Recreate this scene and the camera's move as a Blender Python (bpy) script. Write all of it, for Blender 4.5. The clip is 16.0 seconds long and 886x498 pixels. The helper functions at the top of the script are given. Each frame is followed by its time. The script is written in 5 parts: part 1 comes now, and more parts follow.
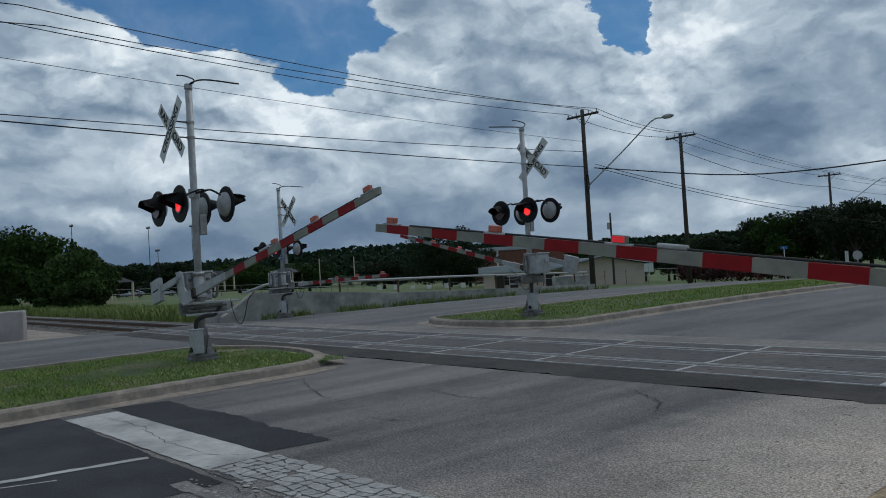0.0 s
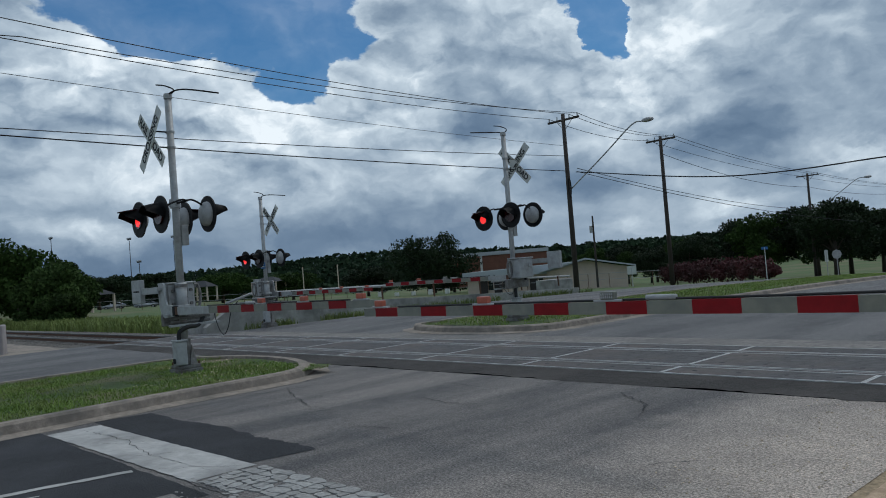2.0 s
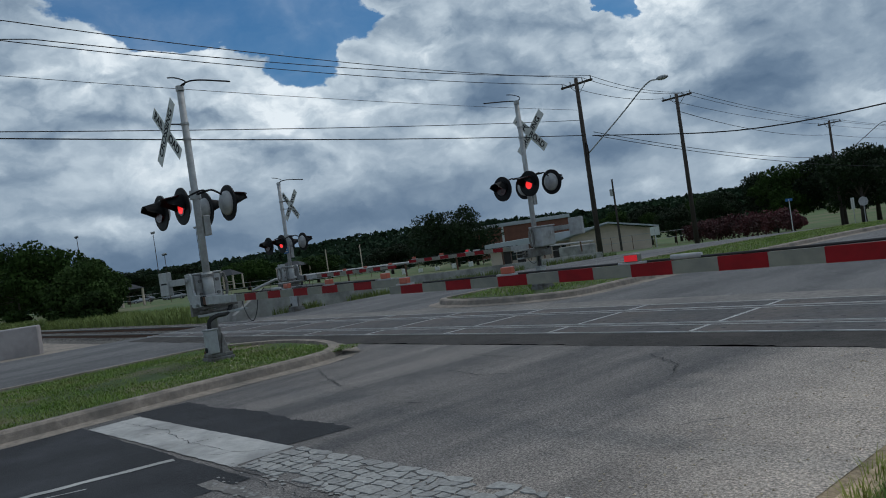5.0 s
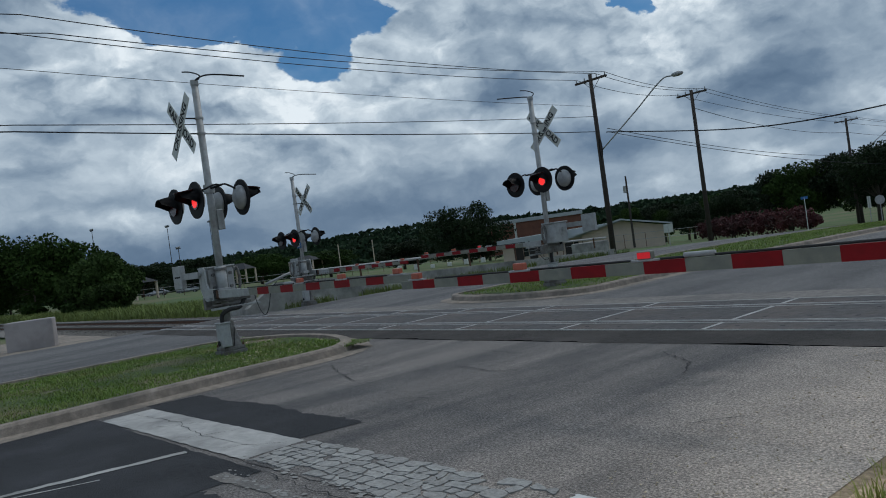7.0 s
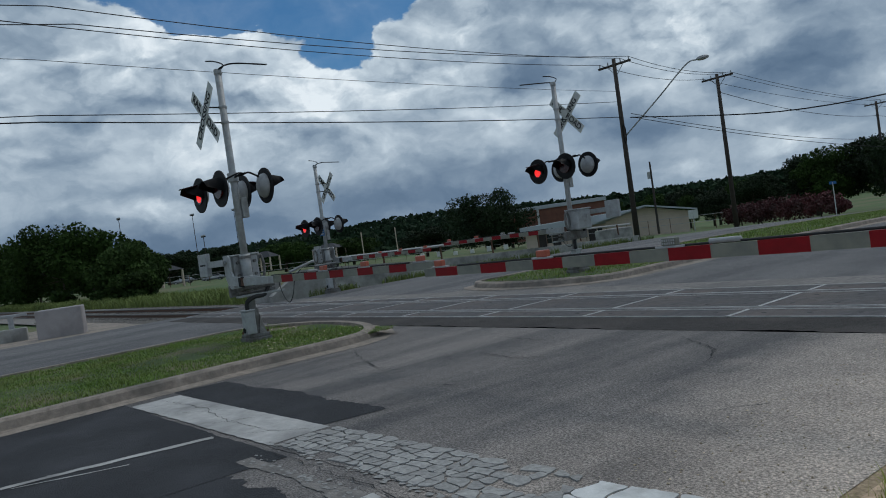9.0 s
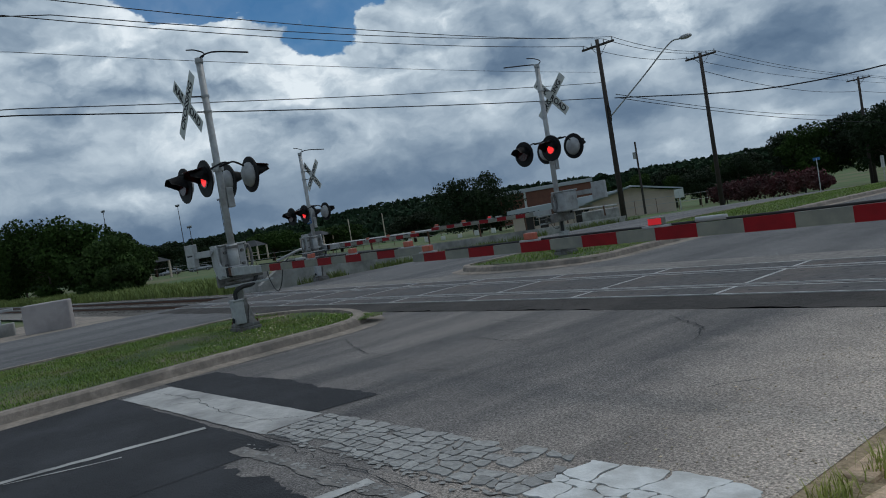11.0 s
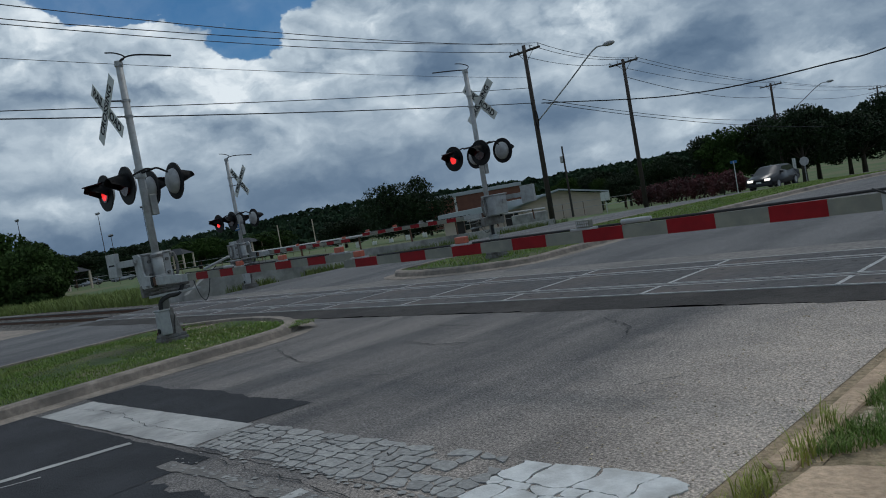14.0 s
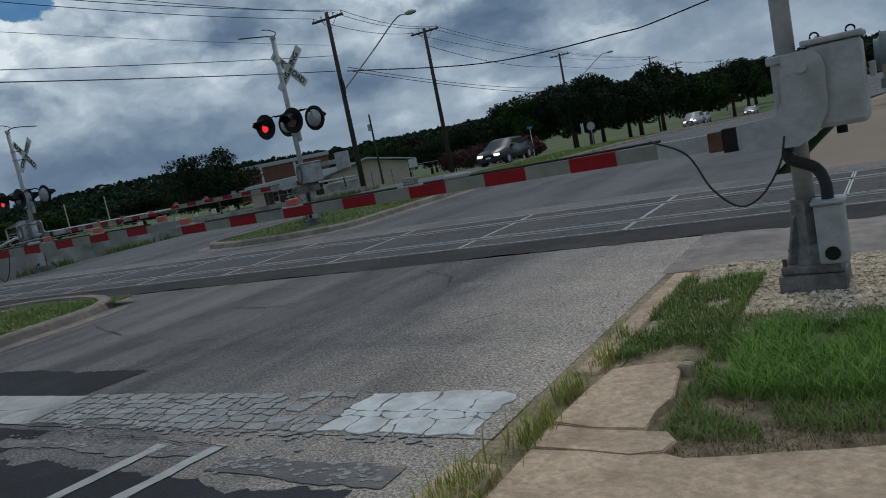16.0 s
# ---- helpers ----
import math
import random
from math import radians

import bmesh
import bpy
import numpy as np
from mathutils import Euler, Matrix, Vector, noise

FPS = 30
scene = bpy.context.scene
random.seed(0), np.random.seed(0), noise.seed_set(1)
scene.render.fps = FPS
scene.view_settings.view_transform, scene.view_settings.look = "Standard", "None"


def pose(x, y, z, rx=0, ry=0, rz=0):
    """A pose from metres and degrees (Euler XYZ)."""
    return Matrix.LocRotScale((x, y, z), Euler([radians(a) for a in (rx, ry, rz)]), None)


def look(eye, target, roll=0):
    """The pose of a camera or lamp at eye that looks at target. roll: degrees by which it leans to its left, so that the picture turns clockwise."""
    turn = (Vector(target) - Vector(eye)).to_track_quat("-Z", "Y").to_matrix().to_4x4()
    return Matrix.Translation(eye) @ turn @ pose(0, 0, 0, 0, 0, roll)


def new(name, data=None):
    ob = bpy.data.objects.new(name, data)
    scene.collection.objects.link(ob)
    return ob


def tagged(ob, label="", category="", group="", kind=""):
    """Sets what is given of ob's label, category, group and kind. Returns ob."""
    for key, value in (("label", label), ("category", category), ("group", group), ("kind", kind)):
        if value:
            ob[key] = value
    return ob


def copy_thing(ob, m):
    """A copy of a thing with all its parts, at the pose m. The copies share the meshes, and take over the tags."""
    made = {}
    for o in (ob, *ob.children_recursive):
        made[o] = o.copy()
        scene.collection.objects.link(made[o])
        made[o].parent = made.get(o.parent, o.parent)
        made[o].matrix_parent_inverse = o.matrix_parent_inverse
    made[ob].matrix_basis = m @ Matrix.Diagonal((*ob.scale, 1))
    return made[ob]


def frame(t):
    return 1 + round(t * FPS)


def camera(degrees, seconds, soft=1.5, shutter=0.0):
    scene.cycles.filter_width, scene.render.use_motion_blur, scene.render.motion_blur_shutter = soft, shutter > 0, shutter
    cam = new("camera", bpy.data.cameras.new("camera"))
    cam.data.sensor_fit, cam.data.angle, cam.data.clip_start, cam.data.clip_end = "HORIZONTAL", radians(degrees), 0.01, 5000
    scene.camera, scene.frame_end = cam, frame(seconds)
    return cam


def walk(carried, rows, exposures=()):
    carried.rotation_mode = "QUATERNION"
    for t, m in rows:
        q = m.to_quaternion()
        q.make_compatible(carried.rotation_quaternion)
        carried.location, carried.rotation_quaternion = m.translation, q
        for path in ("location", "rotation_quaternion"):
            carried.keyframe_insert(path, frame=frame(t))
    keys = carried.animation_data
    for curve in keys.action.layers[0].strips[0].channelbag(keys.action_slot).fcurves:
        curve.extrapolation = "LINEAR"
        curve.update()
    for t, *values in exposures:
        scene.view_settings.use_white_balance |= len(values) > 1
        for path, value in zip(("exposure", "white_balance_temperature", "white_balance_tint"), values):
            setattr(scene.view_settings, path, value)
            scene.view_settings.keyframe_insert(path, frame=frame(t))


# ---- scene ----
cam = camera(60.0, 16.0, 1.0)
PATH = [  # seconds, place, yaw, pitch, roll
    (0.0, 0.000, 0.000, 1.600, 48.55, 1.10, 3.47),
    (0.5, 0.000, 0.000, 1.600, 48.00, 1.39, 2.88),
    (1.0, 0.000, 0.000, 1.600, 48.00, 3.10, 1.79),
    (1.5, 0.000, 0.000, 1.600, 46.91, 4.17, 2.52),
    (2.0, 0.000, 0.000, 1.600, 47.35, 1.47, 4.48),
    (2.5, 0.000, 0.000, 1.600, 47.52, 0.57, 6.24),
    (3.0, 0.000, 0.000, 1.600, 47.83, 1.32, 6.64),
    (3.5, 0.000, 0.000, 1.600, 48.75, 0.28, 7.13),
    (4.0, 0.000, 0.000, 1.600, 49.06, -0.33, 8.29),
    (6.5, 0.000, 0.000, 1.600, 48.96, -0.16, 8.04),
    (7.0, 0.000, 0.000, 1.600, 49.93, -0.49, 7.78),
    (7.5, 0.000, 0.000, 1.600, 50.67, -0.24, 7.90),
    (8.0, 0.000, 0.000, 1.600, 51.33, -0.10, 6.74),
    (8.5, 0.000, 0.000, 1.600, 51.74, -0.70, 6.72),
    (9.0, 0.000, 0.000, 1.600, 51.64, -1.21, 8.03),
    (11.5, 0.000, 0.000, 1.600, 50.34, -2.42, 9.67),
    (12.0, 0.000, 0.000, 1.600, 49.10, -2.12, 9.60),
    (12.5, 0.000, 0.000, 1.600, 48.20, -2.69, 9.93),
    (13.0, 0.000, 0.000, 1.600, 48.58, -3.38, 10.33),
    (13.5, 0.000, 0.000, 1.600, 48.72, -3.01, 10.25),
    (14.0, 0.000, 0.000, 1.600, 45.46, -3.01, 10.01),
    (14.5, 0.000, 0.000, 1.600, 40.40, -4.27, 9.53),
    (15.0, -0.028, -0.050, 1.580, 37.38, -6.07, 9.33),
    (15.5, -0.002, -0.199, 1.547, 33.05, -7.43, 10.94),
    (16.0, 0.119, -0.477, 1.564, 30.92, -7.99, 11.41),
]
walk(cam, [(t, pose(x, y, z, 90 + pitch, roll, yaw)) for t, x, y, z, yaw, pitch, roll in PATH],
     [(0, 0.0), (0.7, 0.08), (1.4, 0.22), (1.8, 0.18), (2.5, 0.02), (6, 0.0), (12, -0.04), (14, -0.07), (15, -0.1), (16, -0.14)])

# ---- light ----
SUN_EL, SUN_AZ = radians(66), radians(-10)


def nodes_of(tree):
    tree.nodes.clear()
    N, L = tree.nodes, tree.links

    def node(kind, values=None, **settings):
        n = N.new(kind)
        for k, v in settings.items():
            setattr(n, k, v)
        for k, v in (values or {}).items():
            if isinstance(v, bpy.types.NodeSocket):
                L.new(v, n.inputs[k])
            else:
                n.inputs[k].default_value = v
        return n
    return node


def make_world():
    world = bpy.data.worlds.new("world")
    scene.world = world
    world.use_nodes = True
    node = nodes_of(world.node_tree)

    def m(op, a, b=0.0, c=0.0, clamp=False):
        return node("ShaderNodeMath", {0: a, 1: b, 2: c}, operation=op, use_clamp=clamp).outputs[0]

    way = node("ShaderNodeTexCoord").outputs["Generated"]
    xyz = node("ShaderNodeSeparateXYZ", {0: way})
    az = m("MULTIPLY", m("ARCTAN2", xyz.outputs[0], xyz.outputs[1]), 57.2958)
    el = m("MULTIPLY", m("ARCSINE", xyz.outputs[2]), 57.2958)
    # cloud space, flattened towards the horizon
    plane = node("ShaderNodeCombineXYZ", {0: m("MULTIPLY", az, 0.1), 1: m("MULTIPLY", el, 0.15), 2: 0.0}).outputs[0]
    drift = node("ShaderNodeTexNoise", {"Vector": plane, "Scale": 1.6, "Detail": 6.0, "Roughness": 0.55}).outputs["Color"]
    swirl = node("ShaderNodeVectorMath", {0: drift, 1: (0.5, 0.5, 0.5)}, operation="SUBTRACT").outputs[0]
    swirl = node("ShaderNodeVectorMath", {0: swirl, 3: 0.55}, operation="SCALE").outputs[0]
    folded = node("ShaderNodeVectorMath", {0: plane, 1: swirl}, operation="ADD").outputs[0]
    wob = node("ShaderNodeSeparateXYZ", {0: drift})
    a2 = m("ADD", az, m("MULTIPLY", m("SUBTRACT", wob.outputs[0], 0.5), 10.0))
    e2 = m("ADD", el, m("MULTIPLY", m("SUBTRACT", wob.outputs[1], 0.5), 5.0))

    def total(rows):
        out = 0.0
        for a, e, sa, se, k in rows:
            da = m("DIVIDE", m("SUBTRACT", a2, a), sa)
            de = m("DIVIDE", m("SUBTRACT", e2, e), se)
            out = m("ADD", out, m("MULTIPLY", m("POWER", 2.718, m("MULTIPLY", m("ADD", m("MULTIPLY", da, da), m("MULTIPLY", de, de)), -1.0)), k))
        return out

    def billow(at, scale, detail):
        return m("SUBTRACT", 1.0, node("ShaderNodeTexVoronoi", {"Vector": at, "Scale": scale, "Detail": detail, "Roughness": 0.55, "Smoothness": 0.7}, feature="SMOOTH_F1", normalize=True).outputs[0])

    def raised(v, x, y):
        return node("ShaderNodeVectorMath", {0: v, 1: (x, y, 0.0)}, operation="ADD").outputs[0]
    puffs = billow(folded, 3.2, 4.0)
    # sunlit tops and shaded undersides of the folds
    relief = m("SUBTRACT", puffs, billow(raised(folded, 0.03, 0.07), 3.2, 4.0))
    banks = node("ShaderNodeTexNoise", {"Vector": folded, "Scale": 1.5, "Detail": 6.0, "Roughness": 0.45}).outputs[0]
    over = node("ShaderNodeTexNoise", {"Vector": raised(folded, 0.05, 0.16), "Scale": 1.5, "Detail": 6.0, "Roughness": 0.45}).outputs[0]
    gap = m("SUBTRACT", total(GAPS), m("MULTIPLY", m("SUBTRACT", puffs, 0.62), 0.55))
    clear = node("ShaderNodeMapRange", {0: gap, 1: 0.40, 2: 0.50}, interpolation_type="SMOOTHSTEP").outputs[0]
    edge = node("ShaderNodeMapRange", {0: gap, 1: 0.12, 2: 0.42}).outputs[0]
    bright = total(BRIGHT)
    dark = total(DARK)
    crisp = node("ShaderNodeMapRange", {0: m("ADD", m("ADD", bright, m("MULTIPLY", edge, 0.5)), m("MULTIPLY", el, 0.012)), 1: 0.0, 2: 1.0, 3: 0.2, 4: 1.0}).outputs[0]
    tone = m("ADD", m("MULTIPLY", bright, 0.26), m("MULTIPLY", edge, 0.16))
    tone = m("ADD", tone, m("MULTIPLY", m("MULTIPLY", relief, crisp), 1.3))
    calm = node("ShaderNodeMapRange", {0: el, 1: 1.0, 2: 11.0, 3: 0.25, 4: 1.0}).outputs[0]
    tone = m("ADD", tone, m("MULTIPLY", m("ADD", m("MULTIPLY", m("SUBTRACT", banks, 0.5), 0.7), m("MULTIPLY", m("SUBTRACT", banks, over), 0.95)), calm))
    tone = m("ADD", m("SUBTRACT", tone, m("MULTIPLY", dark, 0.3)), 0.60)
    ramp = node("ShaderNodeValToRGB", {0: tone})
    stops = [(0.10, (0.068, 0.122, 0.205)), (0.34, (0.14, 0.21, 0.305)), (0.56, (0.275, 0.36, 0.455)), (0.80, (0.50, 0.595, 0.68)), (1.0, (0.77, 0.85, 0.91))]
    while len(ramp.color_ramp.elements) < len(stops):
        ramp.color_ramp.elements.new(0.5)
    for e, (p, c) in zip(ramp.color_ramp.elements, stops):
        e.position, e.color = p, (*c, 1)
    sky = node("ShaderNodeTexSky", sky_type="NISHITA", sun_disc=False, sun_elevation=SUN_EL, sun_rotation=SUN_AZ)
    blue = node("ShaderNodeMix", {0: 1.0, 6: sky.outputs[0], 7: (0.018, 0.045, 0.066, 1)}, data_type="RGBA", blend_type="MULTIPLY").outputs[2]
    thin = m("MULTIPLY", clear, m("SUBTRACT", 1.0, m("MULTIPLY", banks, 0.2)))
    both = node("ShaderNodeMix", {0: thin, 6: ramp.outputs[0], 7: blue}, data_type="RGBA").outputs[2]
    back = node("ShaderNodeBackground", {0: both, 1: 1.0})
    node("ShaderNodeOutputWorld", {0: back.outputs[0]})


# openings in the cloud: azimuth, elevation, half widths in degrees, weight
GAPS = [(-66, 18.6, 8, 2.4, 1.0), (-56, 17.6, 6, 3.0, 1.0), (-57, 13.4, 2.6, 2.0, 0.6), (-62, 23.5, 12, 4.0, 1.0), (-34.2, 16.4, 1.8, 2.4, 1.0), (-36, 21, 3.4, 3, 0.9),
        (-78.5, 9.0, 2, 1.0, 0.4), (40, 24, 30, 8, 0.8), (150, 35, 50, 14, 0.9), (-150, 30, 40, 12, 0.8), (0, 60, 80, 12, 0.7)]
# sunlit cloud heads
BRIGHT = [(-72, 14.0, 6, 1.8, 0.9), (-60.5, 11.6, 4.5, 2.2, 1.1), (-52, 11.2, 4, 1.8, 0.8), (-48.6, 14.5, 1.6, 3, 0.6), (-33.5, 11.6, 3, 2.6, 1.0), (-29.5, 15, 4, 3, 0.9), (-26.2, 3.0, 2.4, 0.8, 0.9),
          (-18, 5.2, 2.6, 1.3, 1.0), (-72.5, 4.8, 3, 1.0, 0.7), (-66, 9, 8, 2.4, 0.6), (-38.5, 16.5, 3, 2, 0.6), (-33.2, 2.2, 1.8, 0.7, 0.7), (-44.5, 7.5, 4, 1.5, 0.5), (-57, 6.6, 6, 1.0, 0.4)]
# shaded cloud bases
DARK = [(-74, 1.6, 16, 2.2, 1.2), (-54, 3.2, 8, 1.5, 0.8), (-26, 8.0, 4.5, 2.4, 0.9), (-43.5, 11, 3.5, 3, 0.5), (-22.5, 4.6, 3, 1.3, 0.6), (-37.5, 5.4, 4, 1.6, 0.7), (-64, 6.2, 4, 1.0, 0.3), (-14, 9, 5, 3, 0.6), (-8, 9, 7, 5, 0.8), (-44, 2, 10, 1.2, 0.5)]
make_world()
sun = new("sun", bpy.data.lights.new("sun", "SUN"))
sun.data.energy, sun.data.angle, sun.data.color = 0.8, radians(16), (1.0, 0.97, 0.93)
sun.matrix_world = look((math.sin(SUN_AZ) * 50, math.cos(SUN_AZ) * 50, 80), (0, 0, 0))


# ---- materials ----
def mat(name, c1, c2=None, scale=3.0, rough=0.7, metal=0.0, bump=0.0, bump_scale=40.0, stain=None, stain_scale=0.4, emit=0.0, vary=0.0, spec=0.5):
    material = bpy.data.materials.new(name)
    material.use_nodes = True
    node = nodes_of(material.node_tree)
    at = node("ShaderNodeTexCoord").outputs["Object"]
    c2 = c2 or tuple(v * 0.78 for v in c1)
    grain = node("ShaderNodeTexNoise", {"Vector": at, "Scale": scale, "Detail": 8.0, "Roughness": 0.65}).outputs[0]
    sharp = node("ShaderNodeMapRange", {0: grain, 1: 0.32, 2: 0.68}).outputs[0]
    colour = node("ShaderNodeMix", {0: sharp, 6: (*c1, 1), 7: (*c2, 1)}, data_type="RGBA").outputs[2]
    if stain:
        broad = node("ShaderNodeTexNoise", {"Vector": at, "Scale": stain_scale, "Detail": 5.0, "Roughness": 0.6}).outputs[0]
        fac = node("ShaderNodeMapRange", {0: broad, 1: 0.45, 2: 0.7}).outputs[0]
        colour = node("ShaderNodeMix", {0: fac, 6: colour, 7: (*stain, 1)}, data_type="RGBA").outputs[2]
    if vary:
        rnd = node("ShaderNodeObjectInfo").outputs["Random"]
        isl = node("ShaderNodeNewGeometry").outputs["Random Per Island"]
        mix = node("ShaderNodeMath", {0: rnd, 1: isl}, operation="ADD").outputs[0]
        value = node("ShaderNodeMapRange", {0: mix, 1: 0.0, 2: 2.0, 3: 1 - vary, 4: 1 + vary}).outputs[0]
        colour = node("ShaderNodeHueSaturation", {"Value": value, "Color": colour}).outputs[0]
    sh = node("ShaderNodeBsdfPrincipled", {"Base Color": colour, "Roughness": rough, "Metallic": metal, "Specular IOR Level": spec})
    if emit:
        sh.inputs["Emission Color"].default_value, sh.inputs["Emission Strength"].default_value = (*c1, 1), emit
    if bump:
        fine = node("ShaderNodeTexNoise", {"Vector": at, "Scale": bump_scale, "Detail": 4.0}).outputs[0]
        node_b = node("ShaderNodeBump", {"Height": fine, "Strength": bump, "Distance": 0.02})
        material.node_tree.links.new(node_b.outputs[0], sh.inputs["Normal"])
    node("ShaderNodeOutputMaterial", {0: sh.outputs[0]})
    return material



def road_asphalt(name, pale, dark, edge_colour=None):
    """Old asphalt: dark tyre tracks along the road, stone grain and pits, loose pale wear towards the edge."""
    material = bpy.data.materials.new(name)
    material.use_nodes = True
    node = nodes_of(material.node_tree)
    at = node("ShaderNodeTexCoord").outputs["Object"]
    xyz = node("ShaderNodeSeparateXYZ", {0: at})

    def blend(fac, a, b):
        return node("ShaderNodeMix", {0: fac, 6: a, 7: b}, data_type="RGBA").outputs[2]

    def span(v, lo, hi, a=0.0, b=1.0):
        return node("ShaderNodeMapRange", {0: v, 1: lo, 2: hi, 3: a, 4: b}).outputs[0]

    def m(op, a, b):
        return node("ShaderNodeMath", {0: a, 1: b}, operation=op).outputs[0]
    long = node("ShaderNodeMapping", {0: at, 3: (0.8, 0.1, 1)}).outputs[0]
    streak = node("ShaderNodeTexNoise", {"Vector": long, "Scale": 1.0, "Detail": 6.0, "Roughness": 0.6}).outputs[0]
    broad = node("ShaderNodeTexNoise", {"Vector": at, "Scale": 0.6, "Detail": 8.0, "Roughness": 0.65}).outputs[0]
    blotch = node("ShaderNodeTexNoise", {"Vector": at, "Scale": 9.0, "Detail": 5.0, "Roughness": 0.7}).outputs[0]
    grain = node("ShaderNodeTexNoise", {"Vector": at, "Scale": 48.0, "Detail": 3.0, "Roughness": 0.75}).outputs[0]
    stone = node("ShaderNodeTexVoronoi", {"Vector": at, "Scale": 105.0}, feature="F1")
    shade = node("ShaderNodeSeparateXYZ", {0: stone.outputs["Color"]}).outputs[0]
    colour = blend(span(streak, 0.40, 0.60), (*pale, 1), (*dark, 1))
    colour = blend(span(broad, 0.42, 0.72, 0, 0.6), colour, (*pale, 1))
    wear = 0.0
    if edge_colour:
        worn = m("ADD", xyz.outputs[0], m("MULTIPLY", broad, 4.0))
        wear = span(worn, -2.3, 0.5)
        colour = blend(wear, colour, (*edge_colour, 1))
    colour = node("ShaderNodeHueSaturation", {"Value": m("MULTIPLY", span(blotch, 0.3, 0.7, 0.86, 1.14), m("MULTIPLY", span(grain, 0.38, 0.62, 0.5, 1.5), span(shade, 0.0, 1.0, 0.68, 1.32))), "Color": colour}).outputs[0]
    pits = span(m("ADD", grain, m("MULTIPLY", blotch, 0.6)), 0.52, 0.57, 0.7, 0.0)
    colour = blend(pits, colour, (0.03, 0.029, 0.029, 1))
    sh = node("ShaderNodeBsdfPrincipled", {"Base Color": colour, "Roughness": span(streak, 0.3, 0.7, 0.95, 0.78), "Specular IOR Level": 0.3})
    height = m("ADD", grain, m("MULTIPLY", stone.outputs["Distance"], -0.6))
    bump = node("ShaderNodeBump", {"Height": height, "Strength": 0.6, "Distance": 0.008})
    material.node_tree.links.new(bump.outputs[0], sh.inputs["Normal"])
    node("ShaderNodeOutputMaterial", {0: sh.outputs[0]})
    return material


ASPHALT = road_asphalt("asphalt", (0.215, 0.195, 0.18), (0.082, 0.078, 0.078), (0.49, 0.415, 0.35))
PALE_ASPHALT = mat("pale_worn_asphalt", (0.29, 0.265, 0.24), (0.13, 0.122, 0.115), 9, 0.9, bump=1.0, bump_scale=45, stain=(0.13, 0.122, 0.115), stain_scale=0.8)
NEW_ASPHALT = mat("dark_new_asphalt", (0.034, 0.035, 0.039), (0.019, 0.02, 0.022), 26, 0.85, bump=0.7, bump_scale=70, stain=(0.05, 0.051, 0.056), stain_scale=0.9, spec=0.3)
BROWN_ASPHALT = mat("crossing_asphalt", (0.055, 0.049, 0.045), (0.026, 0.023, 0.021), 9, 0.9, bump=0.9, bump_scale=40, stain=(0.075, 0.066, 0.06), stain_scale=0.9, spec=0.3)
FAR_ASPHALT = road_asphalt("far_asphalt", (0.165, 0.16, 0.158), (0.085, 0.084, 0.086))
SHOULDER = mat("dusty_shoulder", (0.4, 0.335, 0.29), (0.25, 0.21, 0.185), 7, 0.95, bump=0.8, bump_scale=45, stain=(0.17, 0.15, 0.14), stain_scale=1.1)
CRACK = mat("tar_crack", (0.02, 0.02, 0.02), None, 9, 0.9)
BARRIER = mat("painted_barrier", (0.4, 0.36, 0.345), (0.34, 0.305, 0.295), 2, 0.8, stain=(0.26, 0.235, 0.225), stain_scale=1.2)
BUSH_LEAF = mat("bush_leaves", (0.05, 0.085, 0.022), (0.02, 0.036, 0.011), 0.6, 0.9, vary=0.5, spec=0.1)
THATCH = mat("dry_thatch", (0.3, 0.22, 0.13), (0.18, 0.13, 0.075), 6, 0.9, vary=0.4)
CLEAN_WHITE = mat("thick_white_paint", (0.74, 0.74, 0.72), (0.55, 0.55, 0.53), 9, 0.8, bump=0.3, stain=(0.4, 0.39, 0.37), stain_scale=3)
FLAKE = mat("worn_paint_flake", (0.36, 0.35, 0.33), (0.2, 0.195, 0.185), 22, 0.85, bump=0.5, vary=0.3)
CONCRETE = mat("kerb_concrete", (0.37, 0.31, 0.255), (0.2, 0.165, 0.135), 9, 0.9, bump=0.5, bump_scale=50, stain=(0.15, 0.13, 0.11), stain_scale=1.5)
SLAB = mat("slab_concrete", (0.78, 0.57, 0.39), (0.44, 0.31, 0.205), 20, 0.9, bump=0.9, bump_scale=35, stain=(0.4, 0.28, 0.185), stain_scale=3.0)
WALL = mat("wall_concrete", (0.42, 0.41, 0.38), (0.27, 0.26, 0.24), 2.5, 0.9, bump=0.3, stain=(0.14, 0.135, 0.125), stain_scale=0.9)
PANEL = mat("panel_concrete", (0.105, 0.1, 0.1), (0.045, 0.043, 0.044), 7, 0.9, bump=0.5, bump_scale=50, stain=(0.15, 0.115, 0.095), stain_scale=0.35, vary=0.12)
STEEL = mat("rail_steel", (0.2, 0.185, 0.175), (0.09, 0.08, 0.072), 10, 0.5, 0.4)
SOIL = mat("bare_soil", (0.52, 0.39, 0.25), (0.22, 0.165, 0.1), 22, 0.95, bump=1.0, bump_scale=40, stain=(0.12, 0.105, 0.05), stain_scale=2.5)
EDGE_STEEL = mat("edge_steel", (0.66, 0.65, 0.64), (0.36, 0.35, 0.34), 3, 0.55, 0.1)
RUST = mat("rusty_steel", (0.14, 0.065, 0.035), (0.07, 0.035, 0.022), 12, 0.85, bump=0.3)
BLACK = mat("black_paint", (0.008, 0.008, 0.009), (0.013, 0.013, 0.014), 8, 0.6, spec=0.2)
RUBBER = mat("black_rubber", (0.015, 0.015, 0.016), (0.024, 0.023, 0.022), 10, 0.7)
